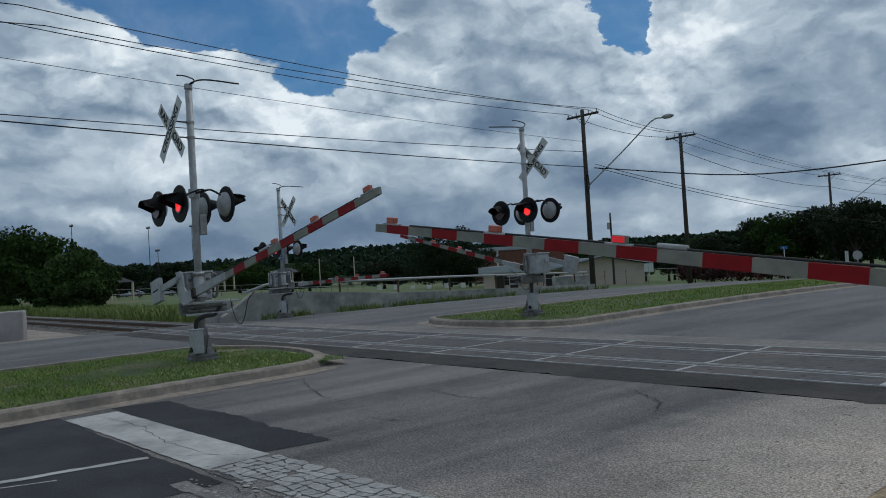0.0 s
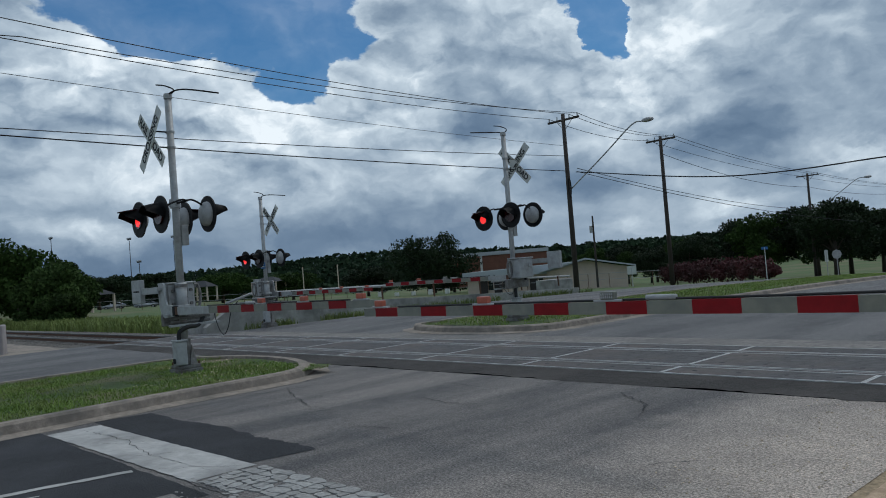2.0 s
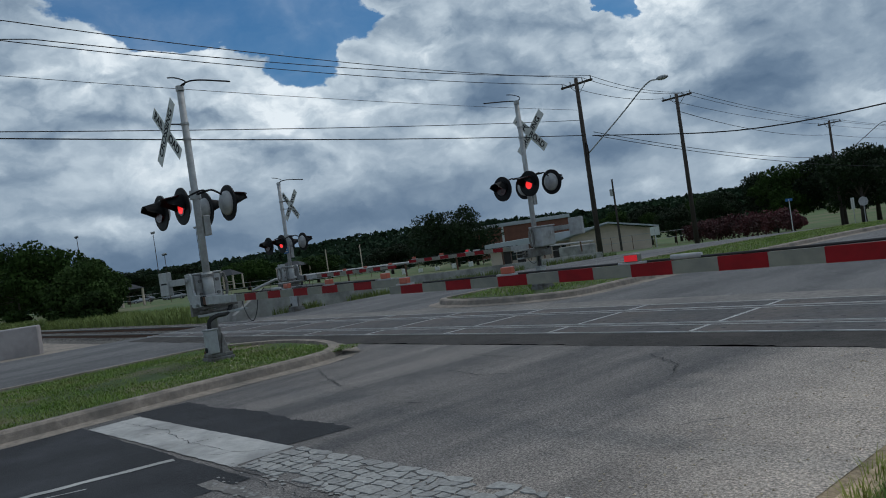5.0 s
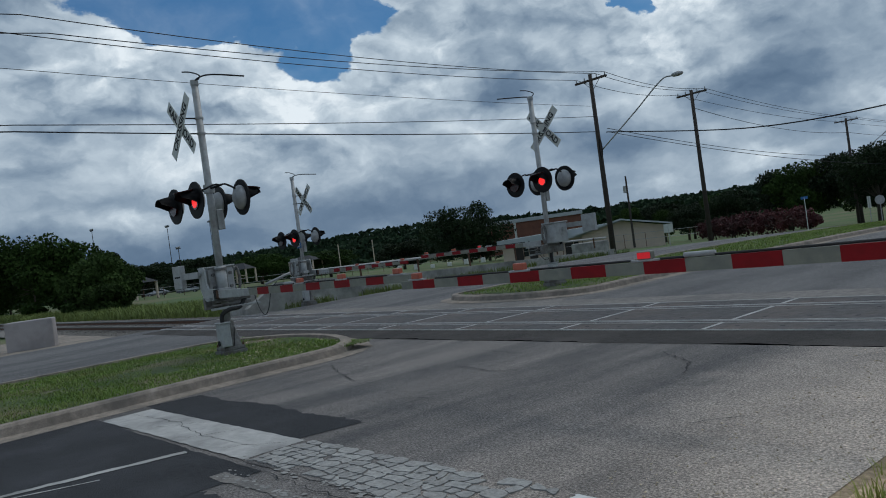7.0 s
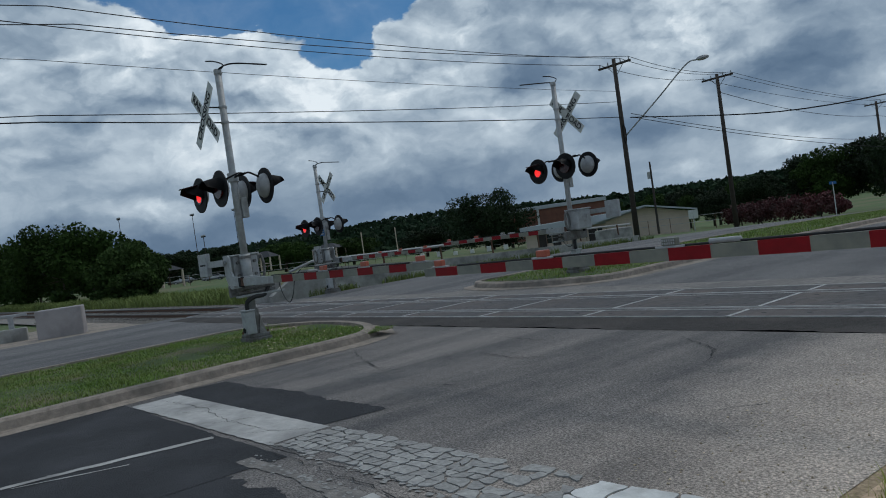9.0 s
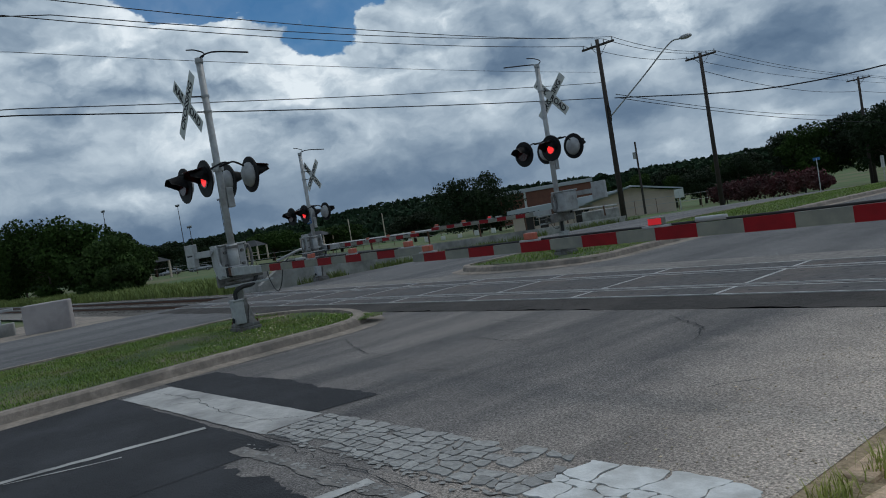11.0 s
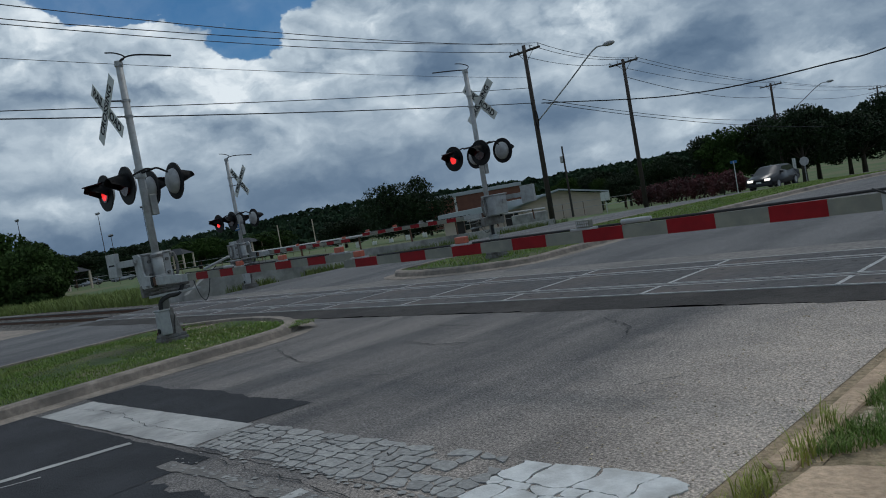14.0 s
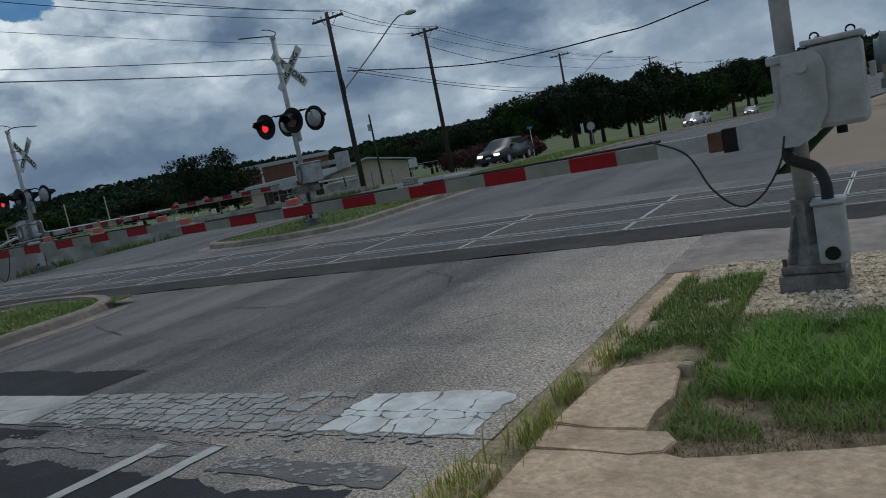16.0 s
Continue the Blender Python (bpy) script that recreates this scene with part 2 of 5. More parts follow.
SILVER = mat("aluminium_paint", (0.43, 0.44, 0.44), (0.34, 0.35, 0.35), 14, 0.55, 0.15, bump=0.15, stain=(0.28, 0.275, 0.265), stain_scale=5)
CAST = mat("cast_metal", (0.25, 0.245, 0.235), (0.14, 0.135, 0.13), 18, 0.7, 0.2, bump=0.4, stain=(0.1, 0.085, 0.07), stain_scale=6)
LAMP_CASE = mat("arm_light_case", (0.2, 0.2, 0.16), (0.14, 0.14, 0.115), 9, 0.5)
BACKS = mat("lamp_housing_grey", (0.44, 0.44, 0.44), (0.3, 0.3, 0.3), 8, 0.55, 0.1)
GREY_BOARD = mat("grey_reflective_board", (0.25, 0.25, 0.2), (0.195, 0.195, 0.16), 6, 0.6, stain=(0.17, 0.17, 0.15), stain_scale=3)
RED_BOARD = mat("red_reflective_sheet", (0.27, 0.009, 0.013), (0.2, 0.008, 0.011), 8, 0.6, spec=0.2)
WHITE = mat("road_paint", (0.5, 0.49, 0.465), (0.36, 0.35, 0.335), 7, 0.85, bump=0.4, stain=(0.24, 0.235, 0.225), stain_scale=1.4)
SIGN_WHITE = mat("sign_white", (0.62, 0.63, 0.6), (0.5, 0.51, 0.48), 6, 0.6)
GRASS_SOIL = mat("grass_ground", (0.07, 0.105, 0.028), (0.04, 0.066, 0.016), 12, 0.95, bump=0.8, bump_scale=25, stain=(0.16, 0.13, 0.075), stain_scale=0.9)
FIELD = mat("field_grass", (0.08, 0.13, 0.032), (0.055, 0.095, 0.024), 0.35, 0.95, bump=0.6, bump_scale=8, stain=(0.16, 0.13, 0.07), stain_scale=0.06)
GRASS = mat("grass_blades", (0.165, 0.255, 0.04), (0.1, 0.17, 0.026), 2.5, 0.8, stain=(0.2, 0.22, 0.065), stain_scale=1.2, vary=0.35)
LUSH = mat("lush_grass", (0.2, 0.34, 0.05), (0.13, 0.24, 0.035), 3, 0.75, vary=0.35)
DRY_GRASS = mat("yellow_grass", (0.36, 0.36, 0.08), (0.24, 0.27, 0.055), 4, 0.8, vary=0.3)
WEEDS = mat("tall_weeds", (0.19, 0.23, 0.06), (0.1, 0.14, 0.035), 1, 0.85, vary=0.35)
LEAF = mat("leaves", (0.036, 0.066, 0.014), (0.02, 0.04, 0.009), 0.4, 0.9, vary=0.5, spec=0.1)
DARK_LEAF = mat("dark_leaves", (0.018, 0.034, 0.011), (0.008, 0.016, 0.006), 0.5, 0.8, vary=0.4, spec=0.2)
# Distance haze is put into this leaf colour as extra blue.
HAZY_HILL_LEAF = mat("hazy_hill_leaves", (0.032, 0.06, 0.028), (0.014, 0.027, 0.015), 0.05, 0.9, vary=0.4, spec=0.1)
RED_LEAF = mat("red_blossom", (0.09, 0.014, 0.017), (0.035, 0.012, 0.009), 0.8, 0.75, vary=0.4)
BARK = mat("bark", (0.075, 0.06, 0.045), (0.045, 0.036, 0.028), 10, 0.9, bump=0.5)
POLE_WOOD = mat("weathered_pole", (0.06, 0.048, 0.04), (0.035, 0.028, 0.024), 9, 0.9, bump=0.3)
GRAVEL_BED = mat("gravel_bed", (0.6, 0.48, 0.34), (0.28, 0.22, 0.155), 45, 0.95, bump=1.0, bump_scale=60)
STONE = mat("gravel_stone", (0.78, 0.64, 0.47), (0.42, 0.34, 0.24), 9, 0.9, vary=0.55)
BALLAST = mat("ballast", (0.2, 0.185, 0.165), (0.11, 0.1, 0.09), 6, 0.95, vary=0.4)
DIRT = mat("dirt_lot", (0.29, 0.215, 0.155), (0.22, 0.165, 0.125), 0.6, 0.95, bump=0.4, stain=(0.34, 0.27, 0.2), stain_scale=0.15)
BRICK = mat("brick_wall", (0.2, 0.085, 0.055), (0.14, 0.06, 0.042), 1.5, 0.9)
TAN = mat("tan_wall", (0.6, 0.49, 0.39), (0.5, 0.41, 0.325), 0.8, 0.9)
PALE_ROOF = mat("pale_metal_roof", (0.42, 0.45, 0.47), (0.34, 0.37, 0.39), 0.6, 0.5, 0.2)
WOOD_DARK = mat("dark_opening", (0.03, 0.022, 0.018), None, 2, 0.6)
GLASS = mat("dark_glass", (0.02, 0.024, 0.028), None, 3, 0.08)
CAR_DARK = mat("dark_car_paint", (0.01, 0.01, 0.012), (0.014, 0.014, 0.016), 4, 0.3, 0.0)
CAR_SILVER = mat("silver_car_paint", (0.4, 0.41, 0.42), (0.36, 0.37, 0.38), 4, 0.25, 0.5)
LIT_RED = mat("lit_red_lens", (1.0, 0.03, 0.03), None, 3, 0.3, emit=0.9)
LIT_SMALL = mat("lit_red_marker", (0.8, 0.02, 0.03), None, 3, 0.3, emit=0.28)
ORANGE = mat("unlit_marker_lens", (0.5, 0.12, 0.07), (0.4, 0.09, 0.05), 9, 0.35)
DARK_LENS = mat("unlit_red_lens", (0.05, 0.006, 0.007), (0.03, 0.004, 0.005), 5, 0.25)
HEADLIGHT = mat("lit_headlight", (1.0, 0.95, 0.85), None, 3, 0.2, emit=1.5)
BLUE = mat("blue_sign", (0.03, 0.16, 0.4), None, 5, 0.5)
TANK = mat("tank_paint", (0.2, 0.235, 0.24), (0.15, 0.18, 0.185), 1.2, 0.55, stain=(0.1, 0.11, 0.11), stain_scale=0.8)


# ---- shapes ----
def finish(bm, name, material, parent=None, label="", smooth=False):
    mesh = bpy.data.meshes.new(name)
    bm.normal_update()
    bm.to_mesh(mesh)
    bm.free()
    if smooth:
        mesh.polygons.foreach_set("use_smooth", [True] * len(mesh.polygons))
    mesh.materials.append(material)
    ob = new(name, mesh)
    ob.parent = parent
    return tagged(ob, label)


def part(name, bm, material, parent, label="", smooth=False):
    return finish(bm, name, material, parent, label, smooth)


def thing(name, m, label, category, group="", kind=""):
    ob = new(name)
    ob.empty_display_size = 0.2
    ob.matrix_basis = m
    return tagged(ob, label, category, group, kind)


def structure(name, bm, material, label, category, smooth=False):
    return tagged(finish(bm, name, material, smooth=smooth), label, category, kind="structure")


def stuff(name, verts, faces, material, label, category):
    mesh = bpy.data.meshes.new(name)
    mesh.from_pydata(verts, [], faces)
    mesh.materials.append(material)
    return tagged(new(name, mesh), label, category, kind="stuff")


def box(x0, x1, y0, y1, z0, z1, bevel=0.0, bm=None, m=None):
    bm = bm or bmesh.new()
    at = Matrix.Translation(((x0 + x1) / 2, (y0 + y1) / 2, (z0 + z1) / 2)) @ Matrix.Diagonal((x1 - x0, y1 - y0, z1 - z0, 1))
    made = bmesh.ops.create_cube(bm, size=1, matrix=at)["verts"]
    if bevel:
        edges = list({e for v in made for e in v.link_edges})
        out = bmesh.ops.bevel(bm, geom=edges, offset=bevel, segments=2, affect="EDGES", profile=0.5)
        made = list({v for f in out["faces"] for v in f.verts} | {v for v in made if v.is_valid})
    if m is not None:
        bmesh.ops.transform(bm, matrix=m, verts=made)
    return bm


def rod(p, q, r0, r1=None, seg=12, bm=None):
    bm = bm or bmesh.new()
    p, q = Vector(p), Vector(q)
    r1 = r0 if r1 is None else r1
    d = q - p
    at = Matrix.Translation((p + q) / 2) @ d.to_track_quat("Z", "Y").to_matrix().to_4x4()
    bmesh.ops.create_cone(bm, cap_ends=True, segments=seg, radius1=r0, radius2=r1, depth=d.length, matrix=at)
    return bm


def pipe(points, r, seg=8, bm=None):
    """A tube along points."""
    bm = bm or bmesh.new()
    points = [Vector(p) for p in points]
    rings = []
    for i, p in enumerate(points):
        d = (points[min(i + 1, len(points) - 1)] - points[max(i - 1, 0)]).normalized()
        side = d.cross(Vector((0.01, 0.02, 1)) if abs(d.z) < 0.95 else Vector((1, 0.02, 0))).normalized()
        up = side.cross(d)
        rings.append([bm.verts.new(p + r * (math.cos(a) * side + math.sin(a) * up)) for a in (2 * math.pi * k / seg for k in range(seg))])
    for a, b in zip(rings, rings[1:]):
        for k in range(seg):
            bm.faces.new((a[k], a[(k + 1) % seg], b[(k + 1) % seg], b[k]))
    bm.faces.new(rings[0][::-1])
    bm.faces.new(rings[-1])
    return bm


def bent(points, n=6):
    """Points on a smooth line through the given ones."""
    P = [Vector(p) for p in points]
    P = [2 * P[0] - P[1]] + P + [2 * P[-1] - P[-2]]
    out = []
    for a, b, c, d in zip(P, P[1:], P[2:], P[3:]):
        for k in range(n):
            t = k / n
            out.append(0.5 * (2 * b + (c - a) * t + (2 * a - 5 * b + 4 * c - d) * t * t + (3 * b - a - 3 * c + d) * t ** 3))
    return out + [P[-2]]


def prism(outline, y0, y1, bm=None):
    """An outline in x and z, pushed from y0 to y1."""
    bm = bm or bmesh.new()
    a = [bm.verts.new((x, y0, z)) for x, z in outline]
    b = [bm.verts.new((x, y1, z)) for x, z in outline]
    bm.faces.new(a)
    bm.faces.new(b[::-1])
    for i in range(len(a)):
        j = (i + 1) % len(a)
        bm.faces.new((a[j], a[i], b[i], b[j]))
    bmesh.ops.recalc_face_normals(bm, faces=bm.faces)
    return bm


# ---- ground ----
def fall(x, y):
    """The height of the land: level at the crossing, falling slowly along the road."""
    s = min(max(y - 15, 0), 155)
    return -0.04 * s * s / 60 if s < 30 else -0.04 * (s - 15)


def sheet(x0, x1, y0, y1, lift=0.0, step=2.0, wide=2.0, bumpy=0.0):
    """A ground sheet that follows the land."""
    bm = bmesh.new()
    nx, ny = max(1, round((x1 - x0) / wide)), max(1, round((y1 - y0) / step))
    rows = []
    for j in range(ny + 1):
        y = y0 + (y1 - y0) * j / ny
        rows.append([bm.verts.new((x, y, fall(x, y) + lift + bumpy * noise.noise((x * 0.7, y * 0.7, 0)))) for x in (x0 + (x1 - x0) * i / nx for i in range(nx + 1))])
    for a, b in zip(rows, rows[1:]):
        for i in range(nx):
            bm.faces.new((a[i], a[i + 1], b[i + 1], b[i]))
    return bm


def ragged(x0, x1, y0, y1, lift, low=0.0, high=0.0, step=0.06, seed=0.0, skew=0.0):
    """A flat patch with uneven long edges; low and high: how far they stray; skew: how much the ends slant."""
    bm = bmesh.new()
    n = max(2, round((x1 - x0) / step))
    rows = []
    for i in range(n + 1):
        x = x0 + (x1 - x0) * i / n

        def stray(k):
            return noise.noise((x * 1.1, k + seed, 0)) + 0.6 * noise.noise((x * 5.0, k + seed, 2)) + 0.35 * noise.noise((x * 21.0, k + seed, 5))
        ya, yb = y0 + low * stray(1.3), y1 + high * stray(8.7)
        rows.append([bm.verts.new((x + skew * k / 4, ya + (yb - ya) * k / 4, fall(x, ya) + lift)) for k in range(5)])
    for a, b in zip(rows, rows[1:]):
        for k in range(4):
            bm.faces.new((a[k], b[k], b[k + 1], a[k + 1]))
    return bm


def crack_line(name, points, width, seed, label):
    """A thin wandering crack in the road."""
    rng = random.Random(seed)
    out = []
    for (xa, ya), (xb, yb) in zip(points, points[1:]):
        n = max(2, int(math.hypot(xb - xa, yb - ya) / 0.09))
        for k in range(n):
            out.append((xa + (xb - xa) * k / n + rng.uniform(-0.03, 0.03), ya + (yb - ya) * k / n + rng.uniform(-0.03, 0.03)))
    out.append(points[-1])
    bm = bmesh.new()
    rows = []
    for k, (x, y) in enumerate(out):
        dx, dy = out[min(k + 1, len(out) - 1)][0] - out[max(k - 1, 0)][0], out[min(k + 1, len(out) - 1)][1] - out[max(k - 1, 0)][1]
        d = math.hypot(dx, dy) or 1
        w = width * rng.uniform(0.2, 1.0) * min(1, 0.15 + 4 * k / len(out), 0.15 + 4 * (len(out) - 1 - k) / len(out)) / 2
        rows.append((bm.verts.new((x - dy / d * w, y + dx / d * w, 0.0125)), bm.verts.new((x + dy / d * w, y - dx / d * w, 0.0125))))
    for a, b in zip(rows, rows[1:]):
        bm.faces.new((a[0], a[1], b[1], b[0]))
    structure(name, bm, CRACK, label, "road crack")


def make_ground():
    bm = bmesh.new()
    radii = [0.1, 4, 8, 12, 16, 20, 25, 30, 36, 42, 50, 60, 72, 86, 100, 120, 145, 175, 220, 300, 450, 700, 1200, 2200, 4000]
    rings = [[bm.verts.new((r * math.sin(a), r * math.cos(a), fall(0, r * math.cos(a)) - 0.28)) for a in (2 * math.pi * k / 120 for k in range(120))] for r in radii]
    for a, b in zip(rings, rings[1:]):
        for k in range(120):
            bm.faces.new((a[k], b[k], b[(k + 1) % 120], a[(k + 1) % 120]))
    bmesh.ops.recalc_face_normals(bm, faces=bm.faces)
    structure("ground", bm, FIELD, "level field of mown and dry grass", "ground")


RAIL_NEAR, RAIL_FAR = 9.56, 10.995
make_ground()
structure("road", sheet(-11.2, -1.9, -40, 8.0, 0.0, 2), ASPHALT, "worn grey asphalt roadway with cracks", "road")
structure("road_beyond", sheet(-11.3, -1.85, 11.7, 420, 0.0, 4), FAR_ASPHALT, "grey asphalt roadway beyond the tracks", "road")
structure("road_opposite", sheet(-24.6, -16.0, 11.7, 420, 0.0, 4), FAR_ASPHALT, "grey asphalt roadway of the opposite direction", "road")
structure("road_left", sheet(-26.2, -16.0, -40, 8.88, 0.0, 2), FAR_ASPHALT, "worn grey asphalt roadway behind the median", "road")
structure("road_nose_far", sheet(-16.6, -11.1, 12.5, 15.0, -0.003, 0.5, 1), PALE_ASPHALT, "pale worn asphalt round the far median nose", "road")
structure("road_nose", sheet(-16.4, -11.2, 6.2, 8.0, -0.003, 0.5, 1), ASPHALT, "worn asphalt round the median nose", "road")
structure("crossing_strip", ragged(-25.0, -0.2, 8.02, 8.9, 0.003, 0.13, 0.0, 0.1), BROWN_ASPHALT, "dark asphalt strip beside the crossing panels", "road")
structure("crossing_strip_far", sheet(-25.0, 6, 11.66, 12.6, 0.003, 0.5, 1), PALE_ASPHALT, "asphalt strip beyond the crossing panels", "road")
structure("road_patch", ragged(-10.3, -6.35, 3.27, 3.97, 0.004, 0.0, 0.09, 0.04, 3.0, 0.12), NEW_ASPHALT, "fresh dark asphalt patch", "road")
structure("dirt_lot", sheet(-1.6, 60, 12.4, 120, -0.02, 4, 4), DIRT, "bare brown dirt lot beside the road", "ground")
structure("dirt_shoulder", ragged(-1.95, 14, 6.3, 8.9, 0.001, 0.3, 0.0, 0.15, 5.0), SHOULDER, "dusty shoulder beside the tracks", "ground")


def median(name, outline, label):
    """A raised grass island: kerb ring and grass top."""
    n = len(outline)
    kerb = bmesh.new()
    rings = []
    c = Vector((sum(p[0] for p in outline) / n, sum(p[1] for p in outline) / n, 0))

    def inset(i, d):
        a, b, e = Vector((*outline[i - 1], 0)), Vector((*outline[i], 0)), Vector((*outline[(i + 1) % n], 0))
        t = ((b - a).normalized() + (e - b).normalized()).normalized()
        return b + Vector((-t.y, t.x, 0)) * d
    for d, z in ((-0.3, 0.006), (0, 0.02), (0.03, 0.12), (0.07, 0.15), (0.22, 0.15), (0.24, 0.06)):
        rings.append([kerb.verts.new((p.x, p.y, fall(p.x, p.y) + z)) for p in (inset(i, d) for i in range(n))])
    for a, b in zip(rings, rings[1:]):
        for i in range(n):
            kerb.faces.new((a[i], a[(i + 1) % n], b[(i + 1) % n], b[i]))
    structure(name + "_kerb", kerb, CONCRETE, "worn beige concrete kerb", "kerb")
    return [inset(i, 0.22) for i in range(n)]


def loop_of(xl, xr, y0, y1, near_round, far_round, n=10, step=4.0):
    """A long island outline, counter-clockwise, round at one or both ends."""
    out = []
    w = (xr - xl) / 2
    cx = (xl + xr) / 2
    ya, yb = y0 + (near_round if near_round else 0), y1 - (far_round if far_round else 0)
    out += [(xr, ya + (yb - ya) * k / max(1, int((yb - ya) / step))) for k in range(int((yb - ya) / step) + 1)]
    if far_round:
        out += [(cx + w * math.cos(a), yb + far_round * math.sin(a)) for a in (math.pi * k / n for k in range(1, n))]
    out += [(xl, yb - (yb - ya) * k / max(1, int((yb - ya) / step))) for k in range(int((yb - ya) / step) + 1)]
    if near_round:
        out += [(cx - w * math.cos(a), ya - near_round * math.sin(a)) for a in (math.pi * k / n for k in range(1, n))]
    return out


near_loop = [(x + max(0, x + 13) / 2.3 * 0.1 * max(0, 5 - max(y, -12)), y) for x, y in loop_of(-16.2, -10.75, -40, 7.8, 0, 1.5, step=2)]
far_loop = loop_of(-16.4, -11.25, 12.95, 400, 1.1, 0, step=4)
median("median_near", near_loop, "")
median("median_far", far_loop, "")
grass_bm = sheet(-16.0, -10.95, -40, 7.4, 0.11, 0.5, 0.5, 0.05)
for v in grass_bm.verts:
    v.co.x += (v.co.x + 16) / 5.05 * 0.1 * max(0, 5 - max(v.co.y, -12))
structure("median_grass", grass_bm, GRASS_SOIL, "raised median of short green grass", "grass")
structure("median_grass_far", sheet(-16.2, -11.45, 13.6, 400, 0.11, 1, 0.5, 0.04), GRASS_SOIL, "raised median of short green grass", "grass")


# ---- track ----
def rail(name, y):
    prof = [(-0.07, -0.16), (0.07, -0.16), (0.07, -0.145), (0.012, -0.12), (0.012, -0.04), (0.036, -0.03), (0.036, -0.005), (0.026, 0.006), (-0.026, 0.006), (-0.036, -0.005), (-0.036, -0.03), (-0.012, -0.04), (-0.012, -0.12), (-0.07, -0.145)]
    bm = bmesh.new()
    ends = [[bm.verts.new((x, y + a, z + 0.012)) for a, z in prof] for x in (-220, 60)]
    for i in range(len(prof)):
        j = (i + 1) % len(prof)
        bm.faces.new((ends[0][i], ends[0][j], ends[1][j], ends[1][i]))
    structure(name, bm, STEEL, "worn steel rail let into the crossing", "rail")
    side = box(-220, -25.2, y - 0.05, y + 0.05, -0.15, -0.035)
    structure("rail_foot", side, RUST, "rusty web and foot of the rail", "rail")


rail("rail_near", RAIL_NEAR)
rail("rail_far", RAIL_FAR)


# ---- crossing signals ----
def lettering(text, size, material, parent, m, name="lettering"):
    curve = bpy.data.curves.new(name, "FONT")
    curve.body, curve.size, curve.align_x, curve.align_y, curve.extrude = text, size, "CENTER", "CENTER", 0.002
    curve.offset = 0.005
    ob = new(name, curve)
    mesh = bpy.data.meshes.new_from_object(ob.evaluated_get(bpy.context.evaluated_depsgraph_get()))
    bpy.data.objects.remove(ob)
    mesh.materials.clear()
    mesh.materials.append(material)
    out = new(name, mesh)
    out.parent, out.matrix_basis = parent, m
    return out


def flasher(mast, x, z, face, shutters, phase):
    """One round flashing lamp on the crossarm. face: -1 looks along -y, 1 along y."""
    y = -0.48 if face < 0 else 0.38
    disc = part("background_disc", rod((x, y - 0.012, z), (x, y + 0.012, z), 0.325, 0.325, 32), BLACK, mast, "round black background disc")
    dome = bmesh.new()
    bmesh.ops.create_uvsphere(dome, u_segments=20, v_segments=10, radius=1, matrix=Matrix.Translation((x, y - 0.015 * face, z)) @ Matrix.Diagonal((0.225, 0.13, 0.225, 1)))
    bmesh.ops.bisect_plane(dome, geom=dome.verts[:] + dome.edges[:] + dome.faces[:], plane_co=(0, y - 0.012 * face, 0), plane_no=(0, face, 0), clear_outer=True)
    part("housing", dome, BACKS, disc, "grey domed lamp housing", True)
    part("lens", rod((x, y + 0.014 * face, z), (x, y + 0.03 * face, z), 0.165, 0.165, 24), DARK_LENS, disc, "dark red lamp lens")
    part("lamp_glow", rod((x, y + 0.03 * face, z - 0.03), (x, y + 0.034 * face, z - 0.03), 0.105, 0.105, 20), LIT_RED, disc, "lit red lamp")
    # Added cover, no real signal part: hides the always lit lamp between flashes.
    shutter = part("shutter", rod((0, 0.004 * face, -0.17), (0, 0.02 * face, -0.17), 0.172, 0.172, 24), DARK_LENS, disc, "added dark cover that hides the lit lamp")
    shutter.matrix_basis = pose(x, y + 0.034 * face, z + 0.17)
    shutters.append((shutter, (x, y + 0.034 * face, z + 0.17), face, phase))
    hood = bmesh.new()
    rows = []
    for d in (0.0, 0.1, 0.2, 0.3):
        reach = math.pi * (0.62 - 0.9 * d)
        rows.append([(hood.verts.new((x + r * math.sin(a), y + face * (0.012 + d), z + r * math.cos(a) - 0.12 * d)), a) for r in (0.215 - 0.1 * d,) for a in [reach * (2 * k / 20 - 1) for k in range(21)]])
    for a, b in zip(rows, rows[1:]):
        for k in range(20):
            hood.faces.new((a[k][0], a[k + 1][0], b[k + 1][0], b[k][0]))
    bmesh.ops.solidify(hood, geom=hood.faces[:], thickness=0.004)
    part("hood", hood, BLACK, disc, "black lamp hood", True)


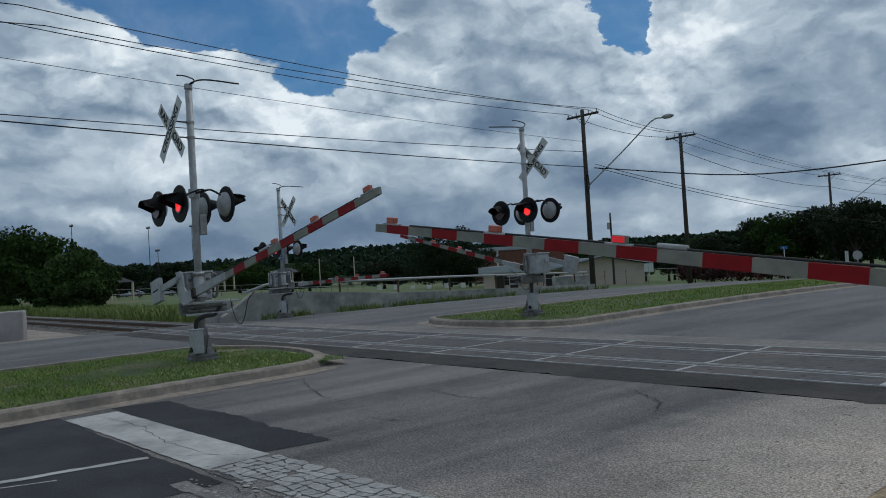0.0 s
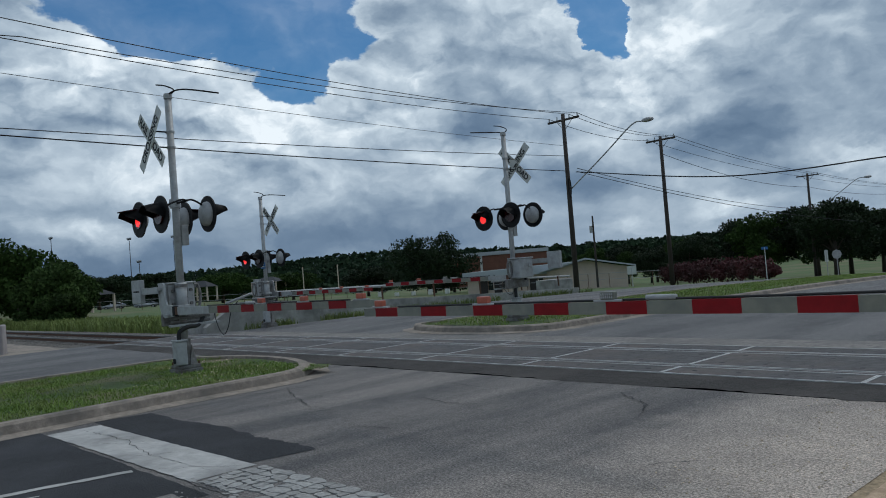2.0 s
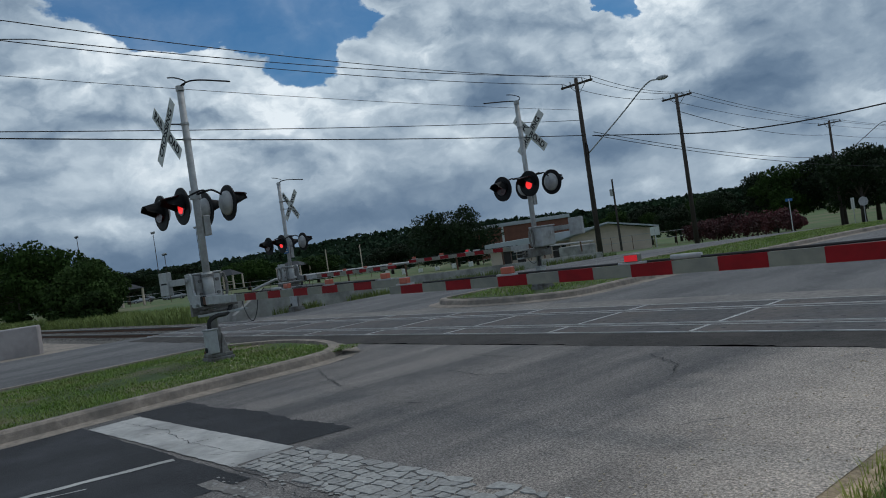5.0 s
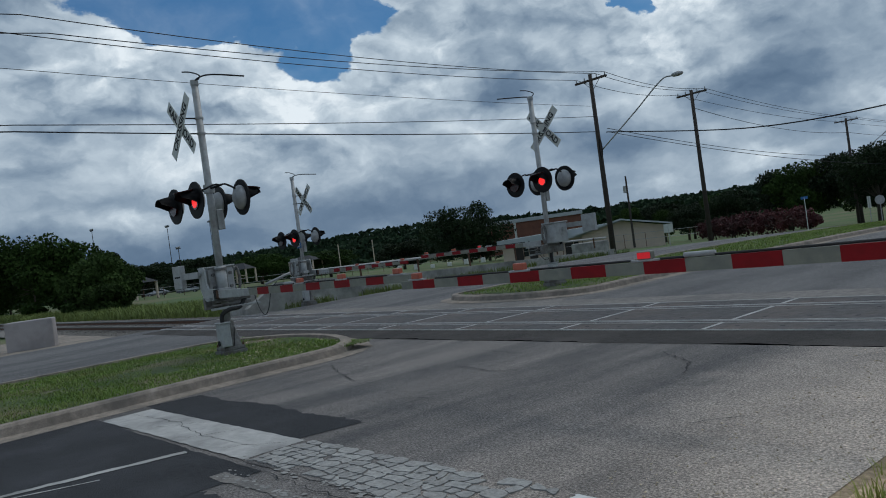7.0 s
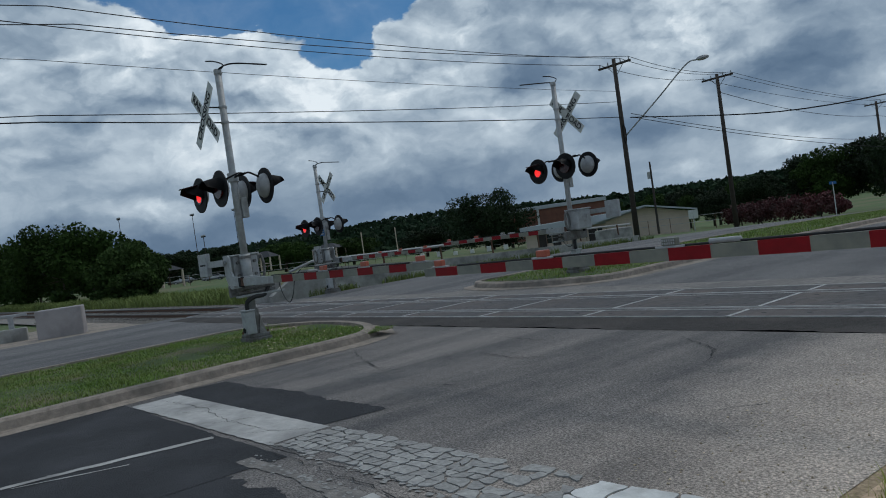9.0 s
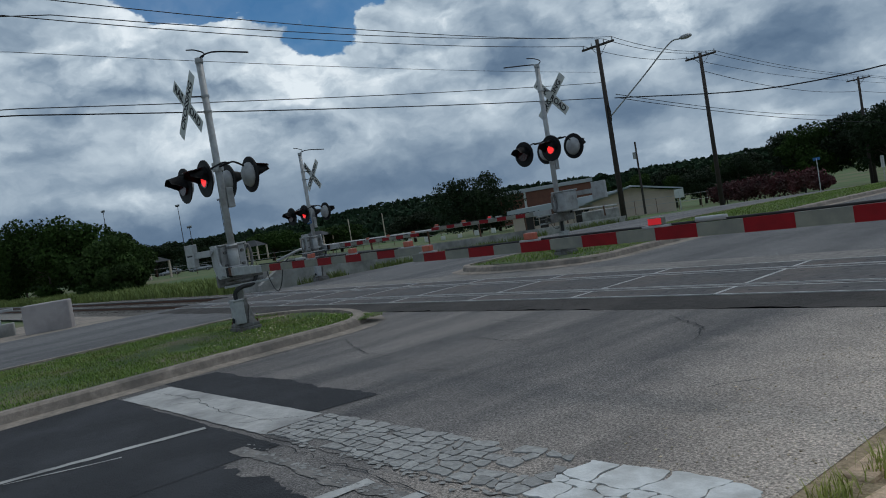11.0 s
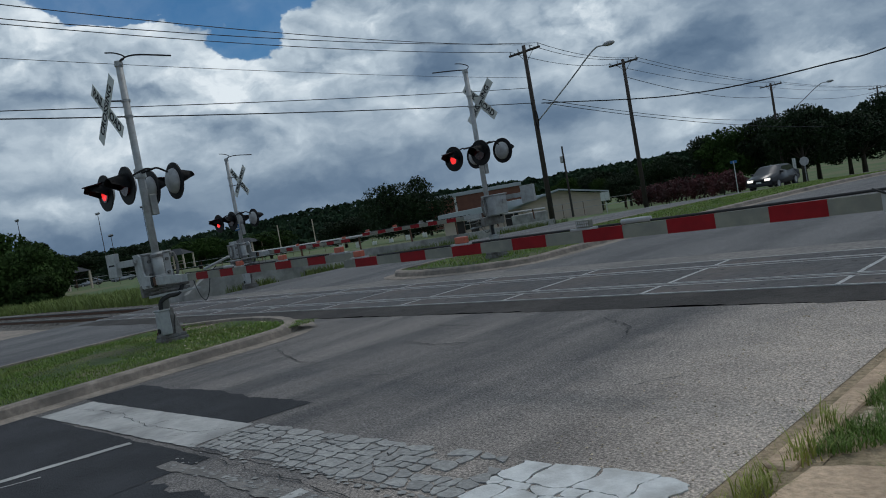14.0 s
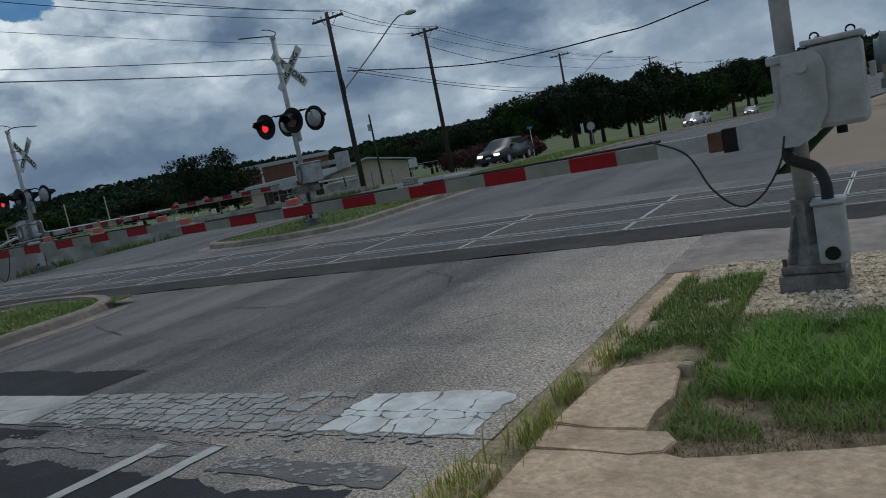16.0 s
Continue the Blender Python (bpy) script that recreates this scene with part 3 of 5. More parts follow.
def crossing_signal(at, tall, arm, side, sign_face, reach, label, level, start=0.92, weight=True, first=0.74):
    """A mast with crossbuck, four flashing lamps, gate mechanism and arm. arm: 1 or -1, the way that the arm points along x; side: the arm's side of the mast along y."""
    mast = thing("crossing_signal", pose(*at), label, "railroad signal", "crossing signals")
    base = bmesh.new()
    box(-0.22, 0.22, -0.22, 0.22, -0.1, 0.1, 0.01, base)
    box(-0.2, 0.2, -0.2, 0.2, 0.1, 0.17, 0.02, base)
    rod((0, 0, 0.16), (0, 0, 0.3), 0.17, 0.125, 12, base)
    rod((0, 0, 0.3), (0, 0, 0.63), 0.125, 0.105, 12, base)
    for k in range(4):
        a = math.pi / 4 + k * math.pi / 2
        prism([(0.08, 0.17), (0.21, 0.17), (0.13, 0.5), (0.08, 0.55)], -0.012, 0.012, base)
        bmesh.ops.rotate(base, verts=base.verts[-8:], cent=(0, 0, 0), matrix=Matrix.Rotation(a, 3, "Z"))
    part("base", base, CAST, mast, "dull cast aluminium mast base")
    jbox = part("junction_box", box(0.07, 0.26, -0.27, -0.07, 0.18, 0.6, 0.02), SILVER, mast, "grey junction box")
    part("box_lid", box(0.055, 0.275, -0.285, -0.06, 0.6, 0.63, 0.01), SILVER, jbox)
    part("box_outlet", rod((0.16, -0.285, 0.26), (0.16, -0.26, 0.26), 0.05, 0.05, 10), BLACK, jbox)
    for bx, by in ((-1, -1), (-1, 1), (1, -1), (1, 1)):
        part("bolt", rod((0.17 * bx, 0.17 * by, 0.16), (0.17 * bx, 0.17 * by, 0.22), 0.018, 0.018, 6), RUST, mast)
    pole = part("pole", rod((0, 0, 0.4), (0, 0, tall), 0.068, 0.062, 20), SILVER, mast, "round aluminium pole", True)
    part("cap", rod((0, 0, tall), (0, 0, tall + 0.09), 0.075, 0.07, 16), SILVER, pole)
    hose = [(0.1, 0.34, 1.0), (0.17, 0.2, 0.86), (0.2, -0.02, 0.84), (0.18, -0.16, 0.76), (0.16, -0.17, 0.6)]
    part("conduit", pipe(bent(hose if weight and arm > 0 else [(0.02 * arm, side * 0.1, 1.1), (0.05 * arm, side * 0.16, 0.95), (0.1, -0.1, 0.85), (0.16, -0.17, 0.74), (0.16, -0.17, 0.6)]), 0.04), RUBBER, mast, "thick black cable conduit", True)
    bend = [(0, 0, tall + 0.02), (arm * 0.1, 0.02, tall + 0.1), (arm * 0.3, arm * 0.2, tall + 0.13), (arm * 0.4, arm * 0.8, tall + 0.1)]
    part("cable_arm", pipe(bent(bend), 0.015), BLACK, mast, "bent cable bracket at the mast top", True)
    part("cable_hook", pipe(bent([(0, 0, tall + 0.04), (0.05, 0.1, tall + 0.16), (-0.05, -0.02, tall + 0.25), (-0.2, -0.12, tall + 0.29)]), 0.012), BLACK, mast, "", True)
    # crossbuck
    cz, cy = tall - 0.77, sign_face * 0.36
    for k, (text, tilt) in enumerate((("RAIL   ROAD", 45), ("CROSSING", -45))):
        slab_bm = box(-0.67, 0.67, -0.004, 0.004, -0.115, 0.115, 0.002)
        board = part("crossbuck_board", slab_bm, SIGN_WHITE, mast, "white sign board with black letters")
        board.matrix_basis = pose(0, cy + 0.014 * k * sign_face, cz) @ pose(0, 0, 0, 0, tilt, 0)
        lettering(text, 0.21, BLACK, board, pose(0, -0.006, 0, 90, 0, 0))
        lettering(text, 0.21, BLACK, board, pose(0, 0.006, 0, 90, 0, 180))
    for dz in (-0.12, 0.16):
        part("sign_bracket", pipe([(0, 0.07 * sign_face, cz + dz), (0, cy - 0.01 * sign_face, cz + dz)], 0.014, 6), BLACK, mast)
        part("band", rod((0, 0, cz + dz - 0.02), (0, 0, cz + dz + 0.02), 0.078, 0.078, 16), SILVER, pole)
    # lamps
    lz = tall - 2.15
    part("crossarm", pipe([(-0.52, 0, lz + 0.24), (0.52, 0, lz + 0.24)], 0.022), BLACK, mast, "black lamp crossarm", True)
    part("crossarm_hub", rod((0, 0, lz + 0.16), (0, 0, lz + 0.32), 0.1, 0.1, 16), SILVER, mast)
    shutters = []
    for face in (-1, 1):
        for k, x in enumerate((-0.48, 0.48)):
            flasher(mast, x, lz, face, shutters, k)
            part("lamp_hanger", pipe(bent([(x, 0, lz + 0.24), (x, 0.12 * face, lz + 0.25), (x, (0.46 if face < 0 else 0.36) * face, lz + 0.12)]), 0.018, 6), BLACK, mast, "", True)
    bell = bmesh.new()
    box(-0.07, 0.07, 0.06, 0.19, lz - 0.52, lz - 0.15, 0.015, bell)
    part("relay_box", bell, SILVER, mast, "small grey box below the lamps")
    # gate mechanism: the housing hangs beside the mast, away from the arm
    def along(x0, x1, y0, y1, z0, z1, bevel):
        xa, xb = sorted((-arm * x0, -arm * x1))
        ya, yb = sorted((side * y0, side * y1))
        return box(xa, xb, ya, yb, z0, z1, bevel)
    if weight:
        mech = part("gate_mechanism", along(0.1, 0.5, -0.3, 0.2, 1.12, 1.62, 0.03), SILVER, mast, "grey gate mechanism housing")
        part("mechanism_lid", along(0.08, 0.52, -0.33, 0.22, 1.62, 1.655, 0.014), SILVER, mech)
        for yy in (-0.22, 0.12):
            for zz in (1.26, 1.5):
                part("case_bolt", rod((-arm * 0.06, side * yy, zz), (-arm * 0.11, side * yy, zz), 0.03, 0.03, 8), CAST, mech)
        part("case_seam", along(0.085, 0.1, -0.16, -0.13, 1.14, 1.6, 0.003), CAST, mech)
        part("mast_sleeve", rod((0, 0, 1.08), (0, 0, 1.64), 0.1, 0.1, 16), SILVER, mast, "grey sleeve round the mast", True)
        for zz in (1.12, 1.56):
            part("sleeve_band", rod((0, 0, zz), (0, 0, zz + 0.05), 0.12, 0.12, 16), CAST, mast)
        loop = [(-arm * 0.2, -side * (0.38 + 0.07 * math.sin(a)), 1.38 + 0.22 * math.cos(a)) for a in [2 * math.pi * k / 16 for k in range(17)]]
        part("cable_coil", pipe(loop, 0.03, 6), CAST, mech, "grey cable coil beside the housing", True)
        part("upper_beam", along(-0.22, -0.12, -0.68, 0.38, 1.06, 1.1, 0.008), SILVER, mech, "long steel cross beam")
        part("lower_beam", along(-0.2, -0.1, -0.62, 0.32, 0.86, 0.9, 0.008), SILVER, mech, "steel support under the housing")
        part("rear_beam", along(0.1, 0.2, -0.5, 0.32, 0.88, 1.1, 0.008), CAST, mech, "dull steel cross beam")
        for zz in (0.94, 1.01):
            part("buffer_rod", rod((-arm * -0.12, side * 0.28, zz), (-arm * -0.12, side * -0.45, zz), 0.024, 0.024, 10), CAST, mech)
    else:
        mech = part("gate_mechanism", along(0.15, 0.48, -0.12, 0.26, 1.12, 1.68, 0.035), SILVER, mast, "grey gate mechanism housing")
        part("mechanism_lid", along(0.12, 0.5, -0.15, 0.275, 1.68, 1.72, 0.014), SILVER, mech)
        part("motor_case", along(-0.1, 0.18, -0.22, 0.12, 1.16, 1.64, 0.03), SILVER, mech, "grey motor case")
        for dx in (0.2, 0.42):
            part("lid_ring", pipe([(-arm * dx + 0.028 * math.cos(a), side * 0.1, 1.735 + 0.028 * math.sin(a)) for a in [2 * math.pi * k / 12 for k in range(13)]], 0.007, 6), BLACK, mech)
        part("clamp_arm", along(-0.12, 0.12, -0.1, 0.14, 1.6, 1.66, 0.01), SILVER, mast)
    part("latch", along(0.5, 0.54, 0.0, 0.08, 1.4, 1.5, 0.008), BACKS, mech)
    part("drain", rod((-arm * 0.3, side * 0.1, 1.06), (-arm * 0.3, side * 0.1, 1.2), 0.035, 0.035, 10), BLACK, mech)
    part("clamp_arm", along(-0.12, 0.12, -0.1, 0.14, 1.18, 1.24, 0.01), SILVER, mast)
    if not weight:
        part("cable_loop", pipe(bent([(-arm * 0.3, -side * 0.16, 1.25), (-arm * 0.3, -side * 0.3, 1.45), (-arm * 0.25, -side * 0.24, 1.68), (-arm * 0.2, -side * 0.1, 1.72)]), 0.028), BACKS, mech, "", True)
    shaft = -arm * 0.12
    # the arm turns about the shaft; its own space starts at the shaft, x along the arm
    ay, az_ = side * 0.3, 1.55
    board_z = 1.15 - az_
    g = bmesh.new()
    prism([(-0.14, -0.02), (-0.12, 0.06), (-0.06, 0.11), (0.06, 0.11), (0.12, 0.06), (0.14, -0.03), (0.14, -0.2), (0.2, -0.29), (0.46, -0.31), (0.46, -0.5), (0.08, -0.52), (-0.04, -0.46), (-0.13, -0.3)], -0.016, 0.016, g)
    box(0.44, start + 0.02, -0.03, 0.03, board_z - 0.07, board_z + 0.07, 0.004, g)
    gate = part("gate_arm", g, SILVER, mast, "grey arm bracket with a long board")
    taper = lambda x: 0.056 - 0.011 * (x - start) / reach

    def length(x0, x1, y0, y1, grow=0.0):
        a, b = taper(x0) + grow, taper(x1) + grow
        return prism([(x0, board_z - a), (x1, board_z - b), (x1, board_z + b), (x0, board_z + a)], y0, y1)
    part("arm_board", length(start, start + reach, -0.02, 0.02), GREY_BOARD, gate, "long tapered grey gate board")
    part("adaptor", length(start - 0.05, start + 0.42, -0.026, 0.026, 0.004), SILVER, gate, "aluminium arm adaptor")
    x = start + first
    while x + 0.3 < start + reach:
        part("red_stripe", length(x, x + 0.385, -0.022, 0.022, 0.0015), RED_BOARD, gate, "red reflective stripe")
        x += 0.777
    lights = []
    for k, f in enumerate((0.97, 0.7, 0.46)):
        lx = start + reach * f - 0.1
        top = board_z + taper(lx)
        part("arm_light_foot", box(lx - 0.14, lx + 0.14, -0.025, 0.025, top, top + 0.02, 0.005), BACKS, gate)
        blinks = k == 2 and level
        lamp = part("arm_light", box(lx - 0.07, lx + 0.07, -0.03, 0.03, top + 0.018, top + 0.085, 0.01), LAMP_CASE if blinks else ORANGE, gate, "grey green arm light" if blinks else "orange-red arm light")
        if blinks:
            for r in range(2):
                for c in range(6):
                    part("lens_rib", box(lx - 0.058 + 0.021 * c, lx - 0.047 + 0.021 * c, 0.028, 0.0335, top + 0.03 + 0.024 * r, top + 0.048 + 0.024 * r), BACKS, lamp)
            glow = part("light_panel", box(lx - 0.062, lx + 0.062, 0.027, 0.034, top + 0.026, top + 0.077), LIT_SMALL, gate, "glowing red diode panel")
            lights.append(glow)
    part("arm_cable", pipe(bent([(start + 0.4, -0.03, board_z + 0.072), (start + 1.4, 0.0, board_z + 0.066), (start + reach * 0.5, 0.0, board_z + 0.064), (start + reach * 0.9, 0.0, board_z + 0.056)]), 0.011, 6), RUBBER, gate, "black cable along the board", True)
    part("vent_tube", rod((start + reach * 0.34, 0, board_z + taper(start) + 0.022), (start + reach * 0.34 + 0.26, 0, board_z + taper(start) + 0.022), 0.022, 0.022, 12), BACKS, gate, "pale tube on the board", True)
    part("shaft_nut", rod((0, -0.05 * 1, 0), (0, 0.05, 0), 0.035, 0.035, 12), BACKS, gate)
    part("hinge_block", box(0.46, 0.56, -0.04, 0.04, board_z - 0.085, board_z + 0.085, 0.008), BLACK, gate, "dark hinge block")
    part("hinge_plate", box(0.56, 0.66, -0.035, 0.035, board_z - 0.07, board_z + 0.07, 0.004), RUST, gate, "rusty hinge plate with bolts")
    if weight:
        part("counterweight_arm", box(-0.9, -0.05, -0.06, -0.02, -0.08, 0.04, 0.006), SILVER, gate)
        part("counterweight", box(-1.2, -0.78, -0.09, 0.0, -0.24, 0.2, 0.012), SILVER, gate, "square grey counterweight plate")
        part("weight_slot", box(-1.1, -0.84, -0.094, -0.088, -0.03, 0.0), BLACK, gate)
    droop = [(0.94, 1.24), (0.69, 1.1), (0.55, 0.83), (0.38, 0.68), (0.22, 0.74), (0.08, 0.94), (0.03, 1.12)]
    far_out = start - 0.61
    part("hanging_cable", pipe(bent([(arm * (x + far_out * 0.6), 0.35 if weight and arm > 0 else side * 0.38, z) for x, z in droop]), 0.008, 6), RUBBER, mast, "thin drooping black cable", True)
    home = pose(shaft, ay, az_) @ (pose(0, 0, 0) if arm > 0 else pose(0, 0, 0, 0, 0, 180))
    gate.matrix_basis = home
    return mast, gate, home, shutters, lights


SIGNALS = [crossing_signal((-13.4, 5.9, 0.08), 4.98, 1, -1, -1, 4.75, "railroad crossing signal with lowered gate, standing in the grass median", False, 1.42, True, 0.72),
           crossing_signal((-0.6, 5.58, 0.02), 4.98, -1, -1, -1, 6.0, "railroad crossing signal with long lowered gate, beside the gravel verge", True, 0.61, False, 0.74),
           crossing_signal((-13.6, 15.05, 0.08), 4.9, -1, 1, 1, 5.0, "railroad crossing signal with gate on the far median", True),
           crossing_signal((-24.6, 14.0, 0.0), 4.6, 1, 1, 1, 5.0, "railroad crossing signal with blue plate, before a concrete wall", False)]


# ---- poles and wires ----
def utility_pole(x, y, tall, arms, lamp=None, turn=0.0):
    z = fall(x, y)
    ob = thing("utility_pole", pose(x, y, z, 0, 0, turn), "dark weathered wooden utility pole with crossarm" + (" and street lamp" if lamp else ""), "utility pole", "utility poles")
    part("pole", rod((0, 0, -0.3), (0, 0, tall), 0.17, 0.11, 12), POLE_WOOD, ob, "", True)
    for dz in arms:
        arm = part("crossarm", box(-1.15, 1.15, -0.06, 0.06, tall - dz - 0.06, tall - dz + 0.06, 0.01), POLE_WOOD, ob)
        for dx in (-1.05, -0.45, 0.45, 1.05):
            part("insulator", rod((dx, 0, tall - dz + 0.05), (dx, 0, tall - dz + 0.25), 0.04, 0.03, 8), BACKS, arm)
        part("brace", pipe([(-0.6, 0.08, tall - dz), (0, 0.1, tall - dz - 0.6), (0.6, 0.08, tall - dz)], 0.018, 5), POLE_WOOD, ob)
    if lamp:
        lx, ly, dz, drop = lamp
        part("lamp_arm", pipe(bent([(0, 0, tall - drop), (lx * 0.5, ly * 0.5, tall - drop + (drop - dz) * 0.55), (lx * 0.86, ly * 0.86, tall - dz - 0.12), (lx, ly, tall - dz)]), 0.04, 6), BACKS, ob, "long grey lamp arm", True)
        head = bmesh.new()
        bmesh.ops.create_uvsphere(head, u_segments=12, v_segments=8, radius=1, matrix=Matrix.Translation((lx * 1.06, ly * 1.06, tall - dz + 0.02)) @ Matrix.Diagonal((0.38, 0.2, 0.13, 1)))
        part("lamp_head", head, BACKS, ob, "grey street lamp head", True)
        part("cable_coil", pipe([(0.16 + 0.1 * math.sin(a), -0.1, tall - 4.4 + 0.55 * math.cos(a)) for a in [2 * math.pi * k / 16 for k in range(17)]], 0.03, 5), BLACK, ob)
    return ob


def wire(points, sag, r=0.012, label="thin black overhead wire between poles"):
    out = []
    for a, b in zip(points, points[1:]):
        a, b = Vector(a), Vector(b)
        out += [a.lerp(b, k / 12) - Vector((0, 0, sag * 4 * (k / 12) * (1 - k / 12))) for k in range(12)]
    out.append(Vector(points[-1]))
    tagged(finish(pipe(out, r, 5), "overhead_wire", BLACK), label, "wire", "overhead wires")


POLES = [(-28.1, 36.5, 10.5), (-28.7, 48.1, 10.4), (-33, 83.7, 10.8), (-34.5, 125.3, 12.0), (-37.9, 155.4, 12.6), (-44, 230, 14)]
utility_pole(*POLES[0][:2], POLES[0][2], (0.35,), (4.9, 0.7, 1.3, 4.6))
utility_pole(*POLES[1][:2], POLES[1][2], (0.25,))
utility_pole(*POLES[2][:2], POLES[2][2], (0.25,), (5.5, 0, 1.2, 4.4))
for p in POLES[3:]:
    utility_pole(p[0], p[1], p[2], (0.3, 1.2))
thin = thing("service_pole", pose(-33.5, 46, fall(0, 46)), "thin dark wooden service pole with small transformer", "utility pole")
part("pole", rod((0, 0, 0), (0, 0, 5.2), 0.09, 0.06, 8), POLE_WOOD, thin)
part("box", box(-0.25, -0.02, -0.15, 0.15, 4.0, 4.5, 0.03), BACKS, thin)
tops = [Vector((x, y, fall(x, y) + t - 0.1)) for x, y, t in POLES]
for dx, dz in ((-1.05, 0), (0.45, 0.02), (1.05, -0.02)):
    near = Vector((-24.4 + dx * 0.3, 5.3 + dx, 9.7 + dz * 10 - abs(dx) * 0.25))
    wire([near + (near - tops[0]) * 0.5, near] + [t + Vector((dx, 0, dz)) for t in tops], 0.35, 0.016)
wire([(-23.8, -13.2, 6.3), (-25.4, 5.4, 6.8), (-28.1, 36.5, 7.7)], 0.12, 0.016)
wire([(-23.8, -13.2, 6.48), (-25.4, 5.4, 6.6), (-28.1, 36.4, 6.8)], 0.12, 0.022)
wire([(-23.8, -13.2, 8.62), (-25.4, 5.4, 8.5), (-28.1, 36.4, 8.3)], 0.15, 0.010)
tagged(finish(pipe(bent([(-27.7, 36.8, 6.7), (-18, 35, 5.0), (-10.7, 33, 4.6), (-6.3, 31.5, 4.8), (12, 26.5, 7.0)]), 0.03, 5), "overhead_wire", BLACK), "heavy black service wire across the road", "wire", "overhead wires")
wire([(-27.6, 36.8, 6.9), (-34.6, 83.1, 5.1)], 0.4, 0.02)
wire([(-27.6, 36.8, 6.7), (-25.3, 75.9, 2.9)], 0.5, 0.02)
wire([(-28.6, 48.1, 8.4), (-33, 83.7, 7.2), (-34.5, 125, 7.4)], 0.6, 0.02)


# ---- plants ----
def leafy(rng, lumps, count, size):
    """Leaves as small bent quads spread through lumps (x, y, z, rx, ry, rz)."""
    lumps = np.array(lumps, float)
    vol = lumps[:, 3] * lumps[:, 4] * lumps[:, 5]
    pick = rng.choice(len(lumps), count, p=vol ** 0.7 / (vol ** 0.7).sum())
    v = rng.normal(size=(count, 3))
    v /= np.linalg.norm(v, axis=1)[:, None]
    centre = lumps[pick, :3] + v * lumps[pick, 3:] * (rng.uniform(0.45, 1.06, count) ** 0.6)[:, None]
    a = rng.normal(size=(count, 3))
    a /= np.linalg.norm(a, axis=1)[:, None]
    b = np.cross(a, v + 0.4 * rng.normal(size=(count, 3)))
    b /= np.linalg.norm(b, axis=1)[:, None] + 1e-9
    s = size * rng.uniform(0.6, 1.4, count)[:, None]
    verts = np.stack([centre - a * s, centre - b * s * 0.6, centre + a * s, centre + b * s * 0.6 + v * s * 0.3], 1).reshape(-1, 3)
    faces = np.arange(count * 4).reshape(-1, 4)
    return verts, faces


def crown_part(name, verts, faces, material, parent):
    mesh = bpy.data.meshes.new(name)
    mesh.from_pydata(verts.tolist(), [], faces.tolist())
    mesh.materials.append(material)
    ob = new(name, mesh)
    ob.parent = parent
    return ob


def tree(seed, tall, wide, material, name="tree", label="broad dark green oak tree", leaves=2600, size=0.28, trunk=0.3, low=0.25):
    rng = np.random.default_rng(seed)
    ob = thing(name, pose(0, 0, 0), label, "tree" if name == "tree" else "shrub", "trees" if name == "tree" else "shrubs")
    lumps = []
    bm = rod((0, 0, -0.2), (0, 0, tall * 0.5), trunk, trunk * 0.55, 9)
    for k in range(9):
        a, r, z = rng.uniform(0, 6.28), wide * rng.uniform(0.25, 0.75), tall * rng.uniform(low + 0.1, 0.85)
        p = (r * math.cos(a), r * math.sin(a), z)
        rod((0, 0, tall * 0.3), p, trunk * 0.4, trunk * 0.1, 6, bm)
        q = wide * rng.uniform(0.3, 0.52)
        lumps.append((*p, q, q, q * 0.75))
    lumps.append((0, 0, tall * 0.72, wide * 0.55, wide * 0.55, tall * 0.27))
    for k in range(22):
        a, z = rng.uniform(0, 6.28), rng.uniform(low, 0.92)
        r = wide * math.sin(math.pi * (0.18 + 0.72 * (z - low) / (1 - low))) * rng.uniform(0.75, 1.05)
        q = wide * rng.uniform(0.14, 0.28)
        lumps.append((r * math.cos(a), r * math.sin(a), z * tall, q, q, q * 0.8))
    part("trunk", bm, BARK, ob, "brown trunk and limbs", True)
    crown_part("crown", *leafy(rng, lumps, leaves, size), material, ob)
    return ob


OAKS = [tree(k, 8.0, 4.2, DARK_LEAF if k != 2 else LEAF, leaves=9000, size=0.17) for k in range(3)]
spots = []
rng = random.Random(5)
# the row of oaks along the far side of the opposite roadway and behind the buildings
for x, y, s in ((-31, 84, 0.95), (-36, 92, 1.05), (-42, 92, 1.0), (-47, 98, 0.9), (-30, 100, 1.1), (-38, 108, 1.1), (-52, 108, 0.85), (-58, 104, 0.85), (-64, 112, 0.85), (-72, 116, 0.85), (-80, 118, 0.95), (-88, 120, 0.85), (-33, 122, 1.2), (-41, 130, 1.2),
                (-31, 142, 1.3), (-36, 158, 1.3), (-33, 180, 1.4), (-34, 205, 1.5), (-37, 235, 1.6), (-30, 270, 1.8), (-50, 128, 1.1), (-62, 130, 1.1), (-76, 136, 1.1), (-93, 112, 0.95), (-27, 310, 2.0), (-12, 400, 2.2), (8, 380, 2.2), (-50, 88, 0.6), (-58, 92, 0.6), (-67, 100, 0.6)):
    spots.append((x, y, s))
for n, (x, y, s) in enumerate(spots):
    m = pose(x, y, fall(x, y), 0, 0, rng.uniform(0, 360))
    ob = OAKS[n % 3]
    if n < 3:
        ob.matrix_basis = m @ Matrix.Scale(s, 4)
    else:
        ob = copy_thing(ob, m)
        ob.scale = (s, s, s * rng.uniform(0.85, 1.1))
big = tree(11, 7.6, 6.2, DARK_LEAF, label="large round dark oak tree on the far field", leaves=13000, size=0.17, low=0.08)
big.matrix_basis = pose(-82, 72.7, -1.2)
